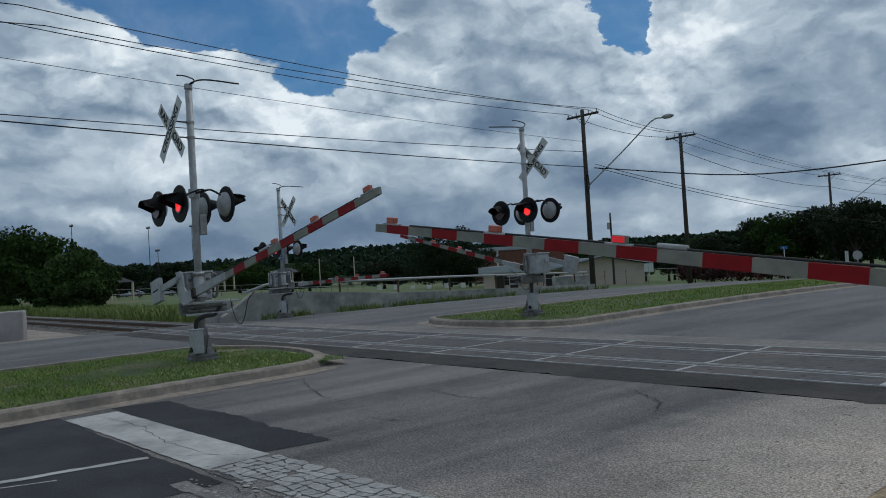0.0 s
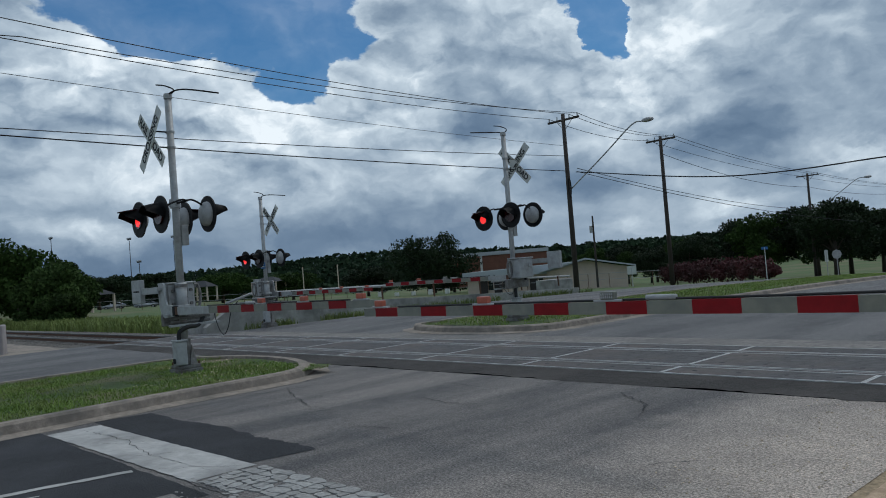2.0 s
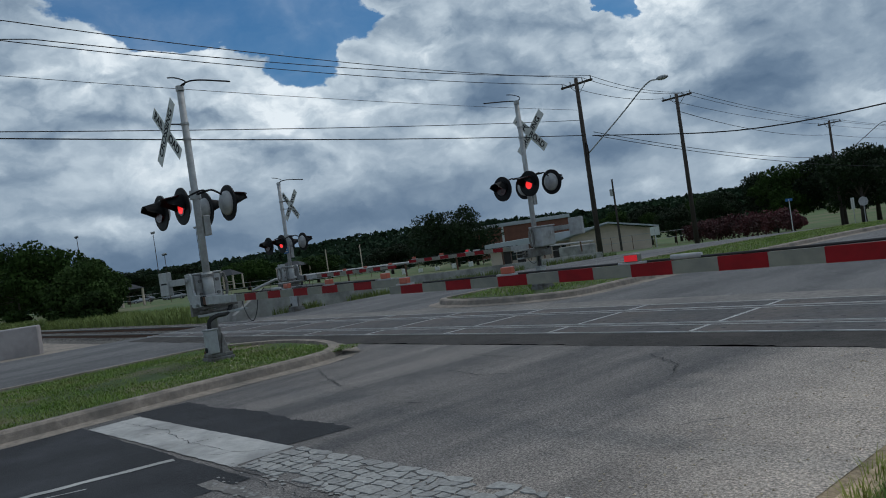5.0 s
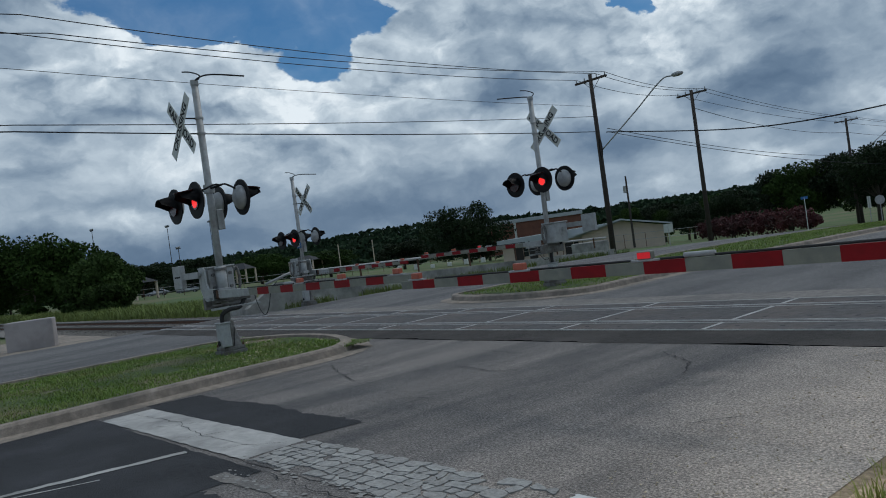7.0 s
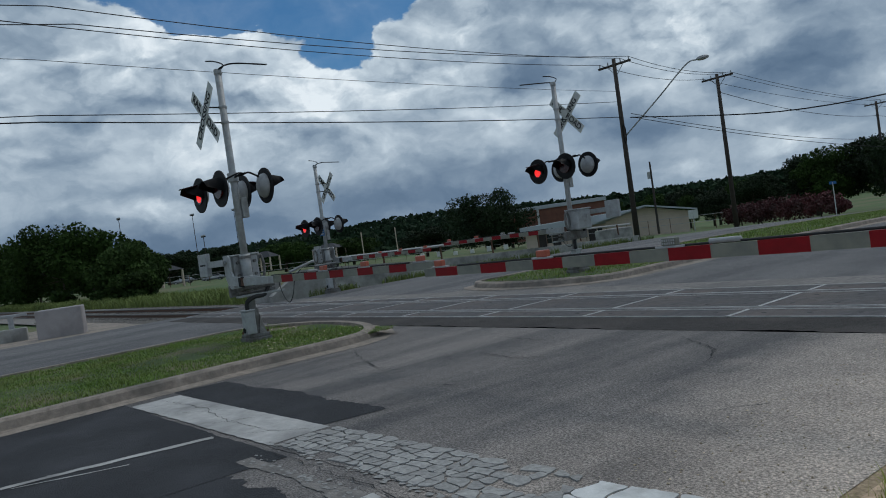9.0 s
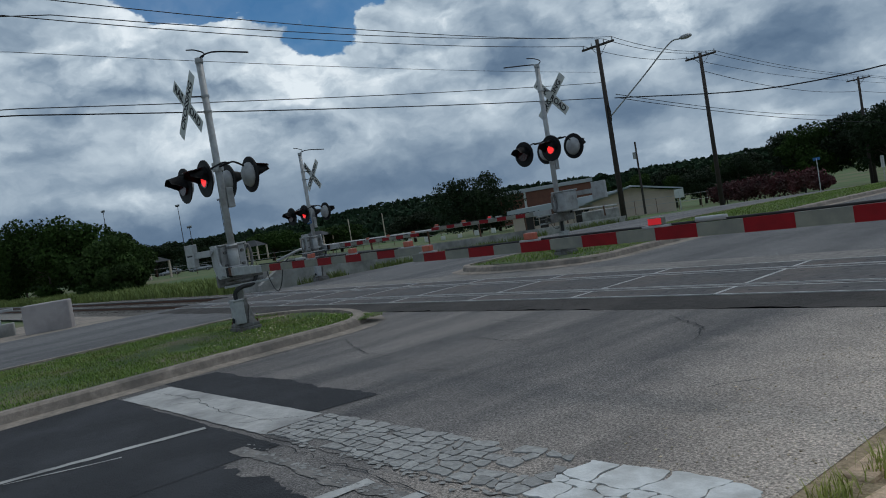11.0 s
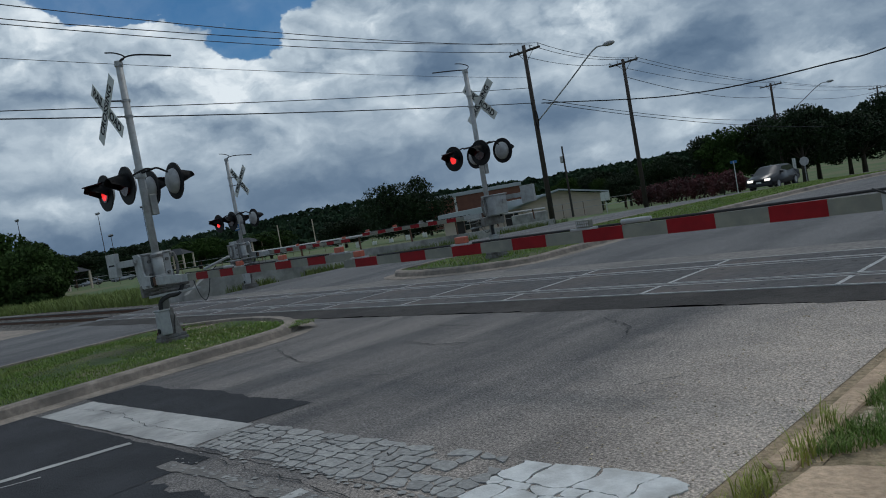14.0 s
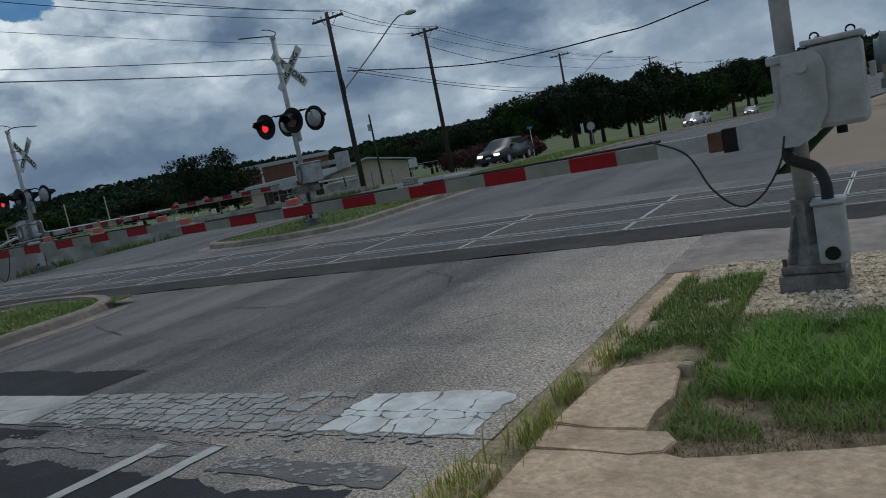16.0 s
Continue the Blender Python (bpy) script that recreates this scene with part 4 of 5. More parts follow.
for n, (x, y, s, tall) in enumerate(((-57, 15.9, 2.7, 4.3), (-53, 15.2, 1.4, 2.2), (-71, 17.2, 3.6, 6.4), (-86, 18.0, 5.0, 8.3), (-104, 19, 5.5, 8.6), (-64, 18.4, 2.6, 4.6), (-122, 21, 7, 9))):
    b = tree(20 + n, tall, s, BUSH_LEAF if n in (0, 1, 5) else LEAF, "bush", "dense wild green bush beside the railway", 11000, 0.12 if n < 2 else 0.17, 0.12, 0.05)
    b.matrix_basis = pose(x, y, -0.3)
for n, (x, y) in enumerate(((-38, 64.6), (-35.3, 63.2), (-33, 62), (-30.6, 60.6), (-28.2, 59.2), (-36.6, 65), (-27.0, 59.5))):
    s = tree(40 + n, 1.7 if n < 6 else 1.2, 1.7 if n < 6 else 0.8, RED_LEAF, "flowering_shrub", "dark red flowering shrub on the grass", 1800, 0.11, 0.06, 0.12)
    s.matrix_basis = pose(x, y, fall(x, y))


def hills():
    rng = np.random.default_rng(3)
    verts, faces, n = [], [], 0
    # ridge height by azimuth, seen from the crossing
    for dist, keys in ((600, ((-100, 16), (-78, 17), (-74, 18), (-66, 17), (-60, 20), (-55, 24), (-50, 23), (-44, 18), (-38, 15), (-10, 16), (20, 20))), (330, ((-100, 4), (-70, 5), (-60, 5), (-50, 5.5), (-40, 5), (-20, 6), (20, 6)))):
        az = np.radians(rng.uniform(-96, 8, 26000 if dist == 600 else 9000))
        ridge = np.interp(np.degrees(az), [k[0] for k in keys], [k[1] for k in keys])
        u = rng.uniform(0, 1, len(az))
        r = dist + u * (170 if dist == 600 else 60)
        z = -6 + (ridge + 5) * (u ** 0.6) + 2.0 * np.array([noise.noise((math.degrees(a) * 1.3, b * 5, dist)) for a, b in zip(az, u)]) + rng.uniform(-1, 1.4, len(az))
        c = np.stack([r * np.sin(az), r * np.cos(az), z], 1)
        s = (2.4 if dist == 600 else 1.8) * rng.uniform(0.5, 1.5, len(az))
        d1, d2 = rng.normal(size=(len(az), 3)), rng.normal(size=(len(az), 3))
        d1 /= np.linalg.norm(d1, axis=1)[:, None]
        d2 = np.cross(d1, d2)
        d2 /= np.linalg.norm(d2, axis=1)[:, None]
        q = np.stack([c - d1 * s[:, None], c - d2 * s[:, None] * 0.7, c + d1 * s[:, None], c + d2 * s[:, None] * 0.7], 1).reshape(-1, 3)
        verts += q.tolist()
        faces += (np.arange(len(az) * 4).reshape(-1, 4) + n).tolist()
        n = len(verts)
    stuff("wooded_hill", verts, faces, HAZY_HILL_LEAF, "distant low hills covered in green woods", "woods")
    bm = bmesh.new()
    rows = []
    for r, f in ((590, 0.0), (640, 0.35), (700, 0.62), (780, 0.86), (900, 0.8)):
        rows.append([bm.verts.new((r * math.sin(a), r * math.cos(a), -6 + f * (float(np.interp(math.degrees(a), (-100, -78, -74, -66, -60, -55, -50, -44, -38, -10, 20), (16, 17, 18, 17, 20, 24, 23, 18, 15, 16, 20))) + 4))) for a in [radians(-100 + 2 * k) for k in range(61)]])
    for a, b in zip(rows, rows[1:]):
        for k in range(60):
            bm.faces.new((a[k], a[k + 1], b[k + 1], b[k]))
    structure("hill_ground", bm, HAZY_HILL_LEAF, "wooded hillside", "hill")


hills()


# ---- buildings ----
def hall():
    at = pose(-54.3, 65.4, fall(0, 68) - 0.1, 0, 0, 37)
    ob = thing("low_building", at, "tan one-storey building with pale metal gable roof", "building")
    part("wall", box(0, 8.6, 0, 7, -0.3, 2.0, 0.02), TAN, ob, "tan rendered wall")
    roof = prism([(-0.9, 1.95), (4.3, 3.0), (9.5, 1.95), (9.5, 2.1), (4.3, 3.18), (-0.9, 2.1)], -1.0, 8.0)
    part("roof", roof, PALE_ROOF, ob, "pale metal gable roof")
    part("gable", prism([(0.2, 2.0), (8.4, 2.0), (4.3, 2.9)], 0.01, 0.3), TAN, ob)
    wing = part("wing", box(-9, 0.2, 1.0, 7, -0.3, 1.85, 0.02), TAN, ob, "lower wing with dark doors")
    part("wing_roof", prism([(-9.4, 1.8), (4.3, 1.8), (4.3, 2.9), (-9.4, 2.5)], 0.2, 8), PALE_ROOF, ob)
    for x in (-7.6, -6.0, -2.0):
        d = part("door", box(x, x + 0.9, 0.93, 1.02, -0.2, 1.5, 0.01), WOOD_DARK, wing, "dark brown door")
        part("window", box(x + 1.0, x + 1.5, 0.94, 1.02, 0.4, 1.4, 0.01), GLASS, wing)
    brick = thing("brick_building", pose(-86, 83.8, -1.6, 0, 0, 43), "red brick building with pale flat roof edge", "building")
    part("wall", box(-3.4, 13, 0, 12, 0, 4.7, 0.02), BRICK, brick, "red brick wall")
    part("roof", box(-3.6, 13.2, -0.2, 12.2, 4.7, 5.25, 0.03), PALE_ROOF, brick, "pale metal roof band")
    for x in (2.5, 7.6):
        part("pilaster", box(x, x + 0.35, -0.12, 0.02, 0, 4.7), SIGN_WHITE, brick)


hall()


def parapet():
    ob = thing("concrete_parapet", pose(0, 0, 0), "weathered concrete parapet wall with pale pipe rail", "wall")
    bm = bmesh.new()
    side = [(12.3, -0.2), (12.3, 0.15), (13.6, 0.95), (15.5, 0.85), (20, 0.5), (27, 0.22), (34, 0.0), (34, -0.6), (20, -0.4)]
    prism(side, -0.15, 0.15, bm)
    bmesh.ops.transform(bm, matrix=Matrix.Translation((-26.2, 0, 0)) @ Matrix.Rotation(radians(90), 4, "Z") @ Matrix.Diagonal((1, -1, 1, 1)), verts=bm.verts)
    bmesh.ops.recalc_face_normals(bm, faces=bm.faces)
    part("wall", bm, WALL, ob, "stained grey concrete wall")
    part("end_block", box(-28.6, -27.2, 33.4, 35.0, -0.7, 0.5, 0.04), WALL, ob, "pale concrete end block")
    part("rail", pipe([(-26.2, 13.2, 0.95), (-26.2, 14.2, 1.22), (-26.3, 24, 0.98), (-26.6, 34, 0.65)], 0.05, 8), BACKS, ob, "pale pipe rail", True)
    for k in range(7):
        y = 14.5 + 3 * k
        part("post", rod((-26.22, y, 0.2 if y > 18 else 0.5), (-26.25, y, 1.2 - 0.025 * (y - 14)), 0.04, 0.04, 8), RUST, ob)
    walls = thing("grey_culvert_wall", pose(0, 0, 0), "grey concrete headwall beside the track", "wall")
    part("wall", box(-28.6, -26.4, 12.6, 12.9, -0.2, 0.75, 0.03), WALL, walls)


parapet()


def cabinet():
    ob = thing("concrete_barrier", pose(-27.6, 5.52, 0, 0, 0, 66), "smooth pale pinkish grey concrete barrier block", "barrier")
    bm = box(-0.68, 0.72, -0.3, 0.3, -0.1, 0.92, 0.04)
    part("block", bm, BARRIER, ob)
    low = thing("low_concrete_block", pose(-29.3, 4.35, 0, 0, 0, 74), "low grey concrete wall with pale top rail", "barrier")
    part("block", box(-1.4, 0.45, -0.2, 0.2, -0.1, 0.42, 0.03), WALL, low)
    part("rail", box(-1.4, 0.5, -0.07, 0.07, 0.8, 0.9, 0.02), BACKS, low, "pale top rail")
    part("post", box(-0.08, 0.08, -0.06, 0.06, 0.4, 0.82, 0.01), BACKS, low)


cabinet()


# ---- road markings ----
def ribbon(points, width, lift=0.006, ragged=0.0, seed=1):
    """A flat painted line along points."""
    rng = random.Random(seed)
    bm = bmesh.new()
    rows = []
    for (x0, y0), (x1, y1) in zip(points, points[1:]):
        n = max(2, int(math.hypot(x1 - x0, y1 - y0) / 0.12))
        d = Vector((x1 - x0, y1 - y0, 0)).normalized()
        s = Vector((-d.y, d.x, 0)) * width / 2
        for k in range(n + 1):
            c = Vector((x0 + (x1 - x0) * k / n, y0 + (y1 - y0) * k / n, lift))
            rows.append((bm.verts.new(c - s * (1 + rng.uniform(-ragged, ragged))), bm.verts.new(c + s * (1 + rng.uniform(-ragged, ragged)))))
    for a, b in zip(rows, rows[1:]):
        bm.faces.new((a[0], b[0], b[1], a[1]))
    return bm


structure("road_new_strip", ragged(-10.75, -5.7, -30, 2.62, 0.004, 0.0, 0.03, 0.05, 1.0), NEW_ASPHALT, "fresh dark asphalt before the stop line", "road")
structure("road_new_strip_lane", ragged(-5.69, -2.35, -30, 2.14, 0.004, 0.0, 0.13, 0.05, 2.0), NEW_ASPHALT, "fresh dark asphalt with a ragged edge", "road")


def scraps(name, x0, x1, y, spread, count, size, material, label, seed):
    """Crumbs of old paint and chippings, each a small uneven flat piece."""
    rng = random.Random(seed)
    bm = bmesh.new()
    for _ in range(count):
        cx, cy, r = rng.uniform(x0, x1), rng.gauss(y, spread), size * rng.uniform(0.25, 1.0)
        bm.faces.new([bm.verts.new((cx + 1.5 * r * math.cos(a) * f, cy + r * math.sin(a) * f, 0.0085 + rng.random() * 0.001)) for a, f in ((2 * math.pi * k / 9, rng.uniform(0.6, 1.1)) for k in range(9))])
    structure(name, bm, material, label, "road marking")


structure("worn_bed", ragged(-6.0, -3.7, 2.35, 2.47, 0.0065, 0.06, 0.04, 0.05, 11.0), PALE_ASPHALT, "crumbling bed of an older line", "road marking")
structure("worn_bed_near", ragged(-3.5, -2.2, 2.22, 2.42, 0.0065, 0.06, 0.05, 0.05, 12.0), PALE_ASPHALT, "pale crumbling patch of old line", "road marking")
scraps("worn_scraps", -6.0, -3.7, 2.42, 0.04, 110, 0.022, FLAKE, "crumbling scraps of an older white line", 6)
scraps("worn_scraps_near", -3.5, -2.25, 2.32, 0.06, 120, 0.022, FLAKE, "pale crumbs of old line", 7)
scraps("paint_crumbs", -6.3, -2.2, 2.72, 0.03, 90, 0.03, FLAKE, "loose crumbs of white paint", 9)
for seed, (pts, w) in enumerate((([(-9.9, 2.98), (-8.6, 3.05), (-7.6, 2.9), (-6.4, 2.98)], 0.009), ([(-8.9, 2.66), (-8.5, 2.95), (-8.2, 3.2)], 0.007), ([(-7.7, 2.75), (-7.4, 3.2)], 0.007), ([(-6.9, 2.72), (-6.6, 3.0), (-6.3, 3.22)], 0.009),
                                  ([(-6.2, 2.6), (-4.6, 2.58), (-3.4, 2.52)], 0.014), ([(-10.2, 6.0), (-8.6, 5.3), (-7.8, 5.2)], 0.02), ([(-7.6, 6.3), (-6.8, 6.15), (-6.2, 6.3)], 0.022), ([(-5.4, 7.6), (-4.6, 7.0), (-4.3, 6.4)], 0.022),
                                  ([(-8.4, 7.3), (-6.9, 7.1)], 0.018), ([(-6.9, 4.75), (-6.2, 4.9)], 0.022), ([(-10.6, 4.6), (-10.0, 5.6), (-9.9, 6.6)], 0.018), ([(-3.4, 4.9), (-3.0, 5.3)], 0.014))):
    crack_line("road_crack", pts, w, seed, "thin dark crack in the old asphalt")
structure("stop_line", ribbon([(-9.95, 2.93), (-6.2, 3.0)], 0.61, 0.009, 0.03), WHITE, "broad worn white stop line", "road marking")
structure("lane_line", ribbon([(-7.08, 2.55), (-7.35, 1.18), (-7.8, -2.0), (-8.6, -8.0)], 0.1, 0.009, 0.25), WHITE, "thin worn white lane line", "road marking")
structure("turn_line", ribbon([(-4.2, 2.5), (-4.3, 1.6), (-4.6, -2.0), (-5.0, -8)], 0.11, 0.009, 0.2, 2), WHITE, "worn white line", "road marking")
structure("turn_line_second", ribbon([(-3.69, 2.55), (-3.8, 1.6), (-4.1, -2.0), (-4.5, -8)], 0.11, 0.009, 0.2, 3), WHITE, "worn white line", "road marking")
structure("worn_line", ribbon([(-7.3, 0.9), (-6.95, 1.75)], 0.03, 0.009, 0.5, 4), WHITE, "faint scrap of white line", "road marking")


def broken_line():
    """The cracked end of the stop line: flakes of paint with dark joints between."""
    rng = random.Random(8)
    base = structure("cracked_stop_line", ribbon([(-6.2, 3.0), (-1.9, 3.1)], 0.64, 0.005, 0.04), ASPHALT, "dark bed under the cracked stop line", "road marking")
    cell = 0.112
    nx, ny = int(4.2 / cell), 6
    corner, taken = {}, set()

    def at(i, j):
        if (i, j) not in corner:
            x = -6.15 + i * cell + rng.uniform(-0.04, 0.04)
            corner[i, j] = Vector((x, 2.71 + 0.023 * (x + 6.2) + j * 0.103 + rng.uniform(-0.036, 0.036), 0))
        return corner[i, j]
    solid = nx - 10

    def flake(i, j, wide, tall, material, shrink):
        ring = [at(i + k, j) for k in range(wide)] + [at(i + wide, j + k) for k in range(tall)] + [at(i + wide - k, j + tall) for k in range(wide)] + [at(i, j + tall - k) for k in range(tall)]
        c = sum(ring, Vector()) / len(ring)
        out = []
        for a, b in zip(ring, ring[1:] + ring[:1]):
            for f in (0.16, 0.5, 0.84):
                p = a.lerp(b, f) + Vector((rng.uniform(-0.009, 0.009), rng.uniform(-0.009, 0.009), 0))
                out.append(c + (p - c) * shrink)
        bm = bmesh.new()
        low = [bm.verts.new((p.x, p.y, 0.006)) for p in out]
        top = [bm.verts.new((p.x, p.y, 0.0145)) for p in out]
        bm.faces.new(top)
        for k in range(len(out)):
            bm.faces.new((low[k], low[(k + 1) % len(out)], top[(k + 1) % len(out)], top[k]))
        part("paint_flake", bm, material, base)
    for i in range(nx):
        for j in range(ny):
            if (i, j) in taken:
                continue
            fresh = i >= solid
            wide, tall = 1, 1
            if fresh and j >= 3:
                wide, tall = rng.choice((2, 3)), 3 if j == 3 else 1
            elif fresh:
                wide, tall = rng.choice((1, 2, 2)), rng.choice((1, 2))
            elif i > 10 and j > 2:
                wide, tall = rng.choice((1, 1, 2)), rng.choice((1, 1, 2))
            elif rng.random() < 0.35:
                wide = 2
            wide, tall = min(wide, nx - i), min(tall, ny - j, 3 - j if j < 3 else 9)
            cells = {(i + a, j + b) for a in range(wide) for b in range(tall)}
            if cells & taken:
                wide, tall, cells = 1, 1, {(i, j)}
            taken.update(cells)
            if rng.random() < (0.03 if fresh else 0.4 if solid - 7 < i and j > 1 else 0.06):
                continue
            flake(i, j, wide, tall, CLEAN_WHITE if fresh else FLAKE, rng.uniform(0.93, 0.98) if fresh else rng.uniform(0.84, 0.95))


# ---- verge ----
structure("kerb_soil", sheet(-1.97, -1.55, -12, 8.0, -0.004, 0.5, 0.2), SOIL, "soil in the kerb joint", "ground")
structure("kerb_edge", box(-1.8, -1.64, 3.72, 6.2, -0.1, 0.025, 0.02), SLAB, "broken concrete kerb edge half under grass", "kerb")
structure("kerb_edge_near", box(-1.93, -1.66, -12, 2.44, -0.1, 0.05, 0.02), SLAB, "worn concrete kerb", "kerb")
structure("verge_soil", sheet(-1.64, 6, 2.3, 4.9, -0.01, 0.25, 0.25, 0.03), SOIL, "grass verge with bare patches", "grass")
structure("gravel_verge", sheet(-1.64, 8, 4.6, 7.65, -0.012, 0.25, 0.25, 0.02), GRAVEL_BED, "loose beige gravel verge", "gravel")


def slab_piece(outline, z, name="paving_slab"):
    bm = bmesh.new()
    low = [bm.verts.new((x, y, -0.08)) for x, y in outline]
    top = [bm.verts.new((x, y, z)) for x, y in outline]
    f = bm.faces.new(top)
    for k in range(len(outline)):
        bm.faces.new((low[k], low[(k + 1) % len(outline)], top[(k + 1) % len(outline)], top[k]))
    bmesh.ops.bevel(bm, geom=list(f.edges), offset=0.007, segments=2, affect="EDGES")
    bmesh.ops.recalc_face_normals(bm, faces=bm.faces)
    return bm


walkway = structure("pavement", slab_piece([(-1.6, 2.63), (-1.58, -12), (5, -12), (5, 2.95), (0.8, 2.92), (0.3, 2.86), (0.1, 2.82), (-0.1, 2.81), (-0.28, 2.75), (-0.5, 2.7), (-0.62, 2.65), (-0.78, 2.63), (-0.86, 2.6), (-0.95, 2.65), (-1.1, 2.6), (-1.3, 2.63)], 0.035), SLAB, "cracked reddish beige concrete pavement", "pavement")
part("paving_slab", slab_piece([(-1.61, 2.94), (-1.36, 2.88), (-1.1, 2.89), (-1.12, 3.1), (-1.07, 3.3), (-1.16, 3.84), (-1.38, 3.79), (-1.55, 3.72), (-1.58, 3.4)], 0.04), SLAB, walkway)
part("paving_slab", slab_piece([(-1.61, 2.65), (-1.3, 2.645), (-1.1, 2.615), (-0.96, 2.67), (-0.93, 2.78), (-0.99, 2.875), (-1.36, 2.865), (-1.61, 2.92)], 0.036), SLAB, walkway)
crack_line("pavement_crack", [(-1.5, 3.72), (-1.42, 3.4), (-1.45, 3.1)], 0.012, 31, "dark crack across the slab")
tagged(finish(slab_piece([(-1.16, 3.72), (-1.08, 3.7), (-1.07, 3.77), (-1.14, 3.79)], 0.06), "loose_stone", STONE), "small brown stone lying on the slab corner", "stone")


def blades(name, spots, tall, material, label, seed, bend=0.5, width=0.007):
    """Grass: spots is a function of a random generator that gives n points (x, y, z)."""
    rng = np.random.default_rng(seed)
    p = spots(rng)
    n = len(p)
    h = tall * rng.uniform(0.4, 1.3, n)
    a = rng.uniform(0, 2 * np.pi, n)
    lean = bend * h * rng.uniform(0.2, 1.2, n)
    d = np.stack([np.cos(a), np.sin(a), np.zeros(n)], 1)
    s = np.stack([-np.sin(a), np.cos(a), np.zeros(n)], 1) * (width * rng.uniform(0.6, 1.4, n))[:, None]
    up = np.array([0, 0, 1.0])
    mid = p + d * (lean * 0.3)[:, None] + up * (h * 0.6)[:, None]
    tip = p + d * lean[:, None] + up * h[:, None]
    verts = np.stack([p - s, p + s, mid + s * 0.7, mid - s * 0.7, tip], 1).reshape(-1, 3)
    base = np.arange(n)[:, None] * 5
    faces = (base + np.array([0, 1, 2, 3])).tolist() + (base + np.array([3, 2, 4])).tolist()
    stuff(name, verts.tolist(), faces, material, label, "grass")


def area(x0, x1, y0, y1, n, z, patch=0.0, scale=1.2):
    def pick(rng):
        q = np.stack([rng.uniform(x0, x1, n), rng.uniform(y0, y1, n)], 1)
        if patch:
            keep = np.array([noise.noise((a * scale, b * scale, 7.3)) > -patch for a, b in q])
            q = q[keep]
        return np.column_stack([q, [fall(a, b) + z for a, b in q]])
    return pick


blades("median_blades", area(-15.9, -10.9, -1, 7.3, 52000, 0.1, 0.45), 0.05, GRASS, "short green grass of the median", 1, 0.9, 0.005)
blades("median_blades_far", area(-16.0, -11.5, 13.7, 45, 30000, 0.1, 0.5), 0.07, GRASS, "short green grass of the far median", 2, 0.8, 0.01)
blades("verge_blades", area(-1.05, 3.5, 2.85, 4.8, 60000, -0.01, 0.2, 2.6), 0.06, GRASS, "short patchy green grass of the verge", 3, 1.3, 0.0026)
blades("verge_tall_blades", area(-0.85, 3.5, 3.35, 4.5, 42000, -0.01, 0.3, 1.4), 0.11, LUSH, "longer green grass of the verge", 13, 1.3, 0.0028)
blades("verge_thatch", area(-1.05, 3.5, 2.66, 4.9, 22000, -0.005, 0.25, 2.2), 0.035, THATCH, "dry brown thatch between the grass", 14, 2.6, 0.003)
blades("verge_blades_edge", area(-1.66, -1.0, 3.8, 6.0, 9000, 0.0, 0.15, 2.5), 0.055, GRASS, "thin green grass over the kerb edge", 4, 1.2, 0.003)

def tufts(rng):
    out = []
    for x, y, r, n in ((-1.68, 3.35, 0.1, 130), (-1.66, 2.85, 0.12, 170), (-1.75, 2.2, 0.14, 260), (-1.72, 1.9, 0.14, 220), (-1.66, 3.9, 0.09, 90), (-1.7, 4.35, 0.08, 70), (-1.72, 1.4, 0.15, 220)):
        out.append(np.column_stack([rng.normal(x, r * 0.5, n), rng.normal(y, r, n), np.zeros(n)]))
    return np.concatenate(out)


blades("kerb_tufts", tufts, 0.13, DRY_GRASS, "yellow green tufts of grass in the kerb joint", 5, 0.9, 0.004)
blades("track_weeds", area(-100, -27.5, 12.8, 15.2, 26000, -0.25, 0.6, 0.4), 0.55, WEEDS, "tall pale weeds beside the track", 6, 0.5, 0.025)
blades("track_weeds_near", area(-60, -33, 14.5, 19.0, 8000, -0.25, 0.3, 0.3), 0.4, WEEDS, "tall pale weeds beside the track", 7, 0.5, 0.025)
blades("wall_weeds", area(-26.0, -25.0, 13.5, 34, 3600, -0.1, 0.15, 0.8), 0.28, WEEDS, "dry weeds along the wall", 8, 0.6, 0.015)


def stones(name, spots, size, material, label, seed):
    rng = np.random.default_rng(seed)
    p = spots(rng)
    octa = np.array([(1, 0, 0), (0, 1, 0), (-1, 0, 0), (0, -1, 0), (0, 0, 0.8), (0, 0, -0.8)], float)
    f = np.array([(0, 1, 4), (1, 2, 4), (2, 3, 4), (3, 0, 4), (1, 0, 5), (2, 1, 5), (3, 2, 5), (0, 3, 5)])
    n = len(p)
    a = rng.uniform(0, 6.28, n)
    s = size * rng.uniform(0.4, 1.4, n)
    v = octa[None] * rng.uniform(0.6, 1.3, (n, 6, 1)) * s[:, None, None]
    x = v[..., 0] * np.cos(a)[:, None] - v[..., 1] * np.sin(a)[:, None]
    y = v[..., 0] * np.sin(a)[:, None] + v[..., 1] * np.cos(a)[:, None]
    verts = np.stack([x, y, v[..., 2] * 0.7], 2) + p[:, None, :]
    faces = (np.arange(n)[:, None, None] * 6 + f[None]).reshape(-1, 3)
    stuff(name, verts.reshape(-1, 3).tolist(), faces.tolist(), material, label, "gravel")


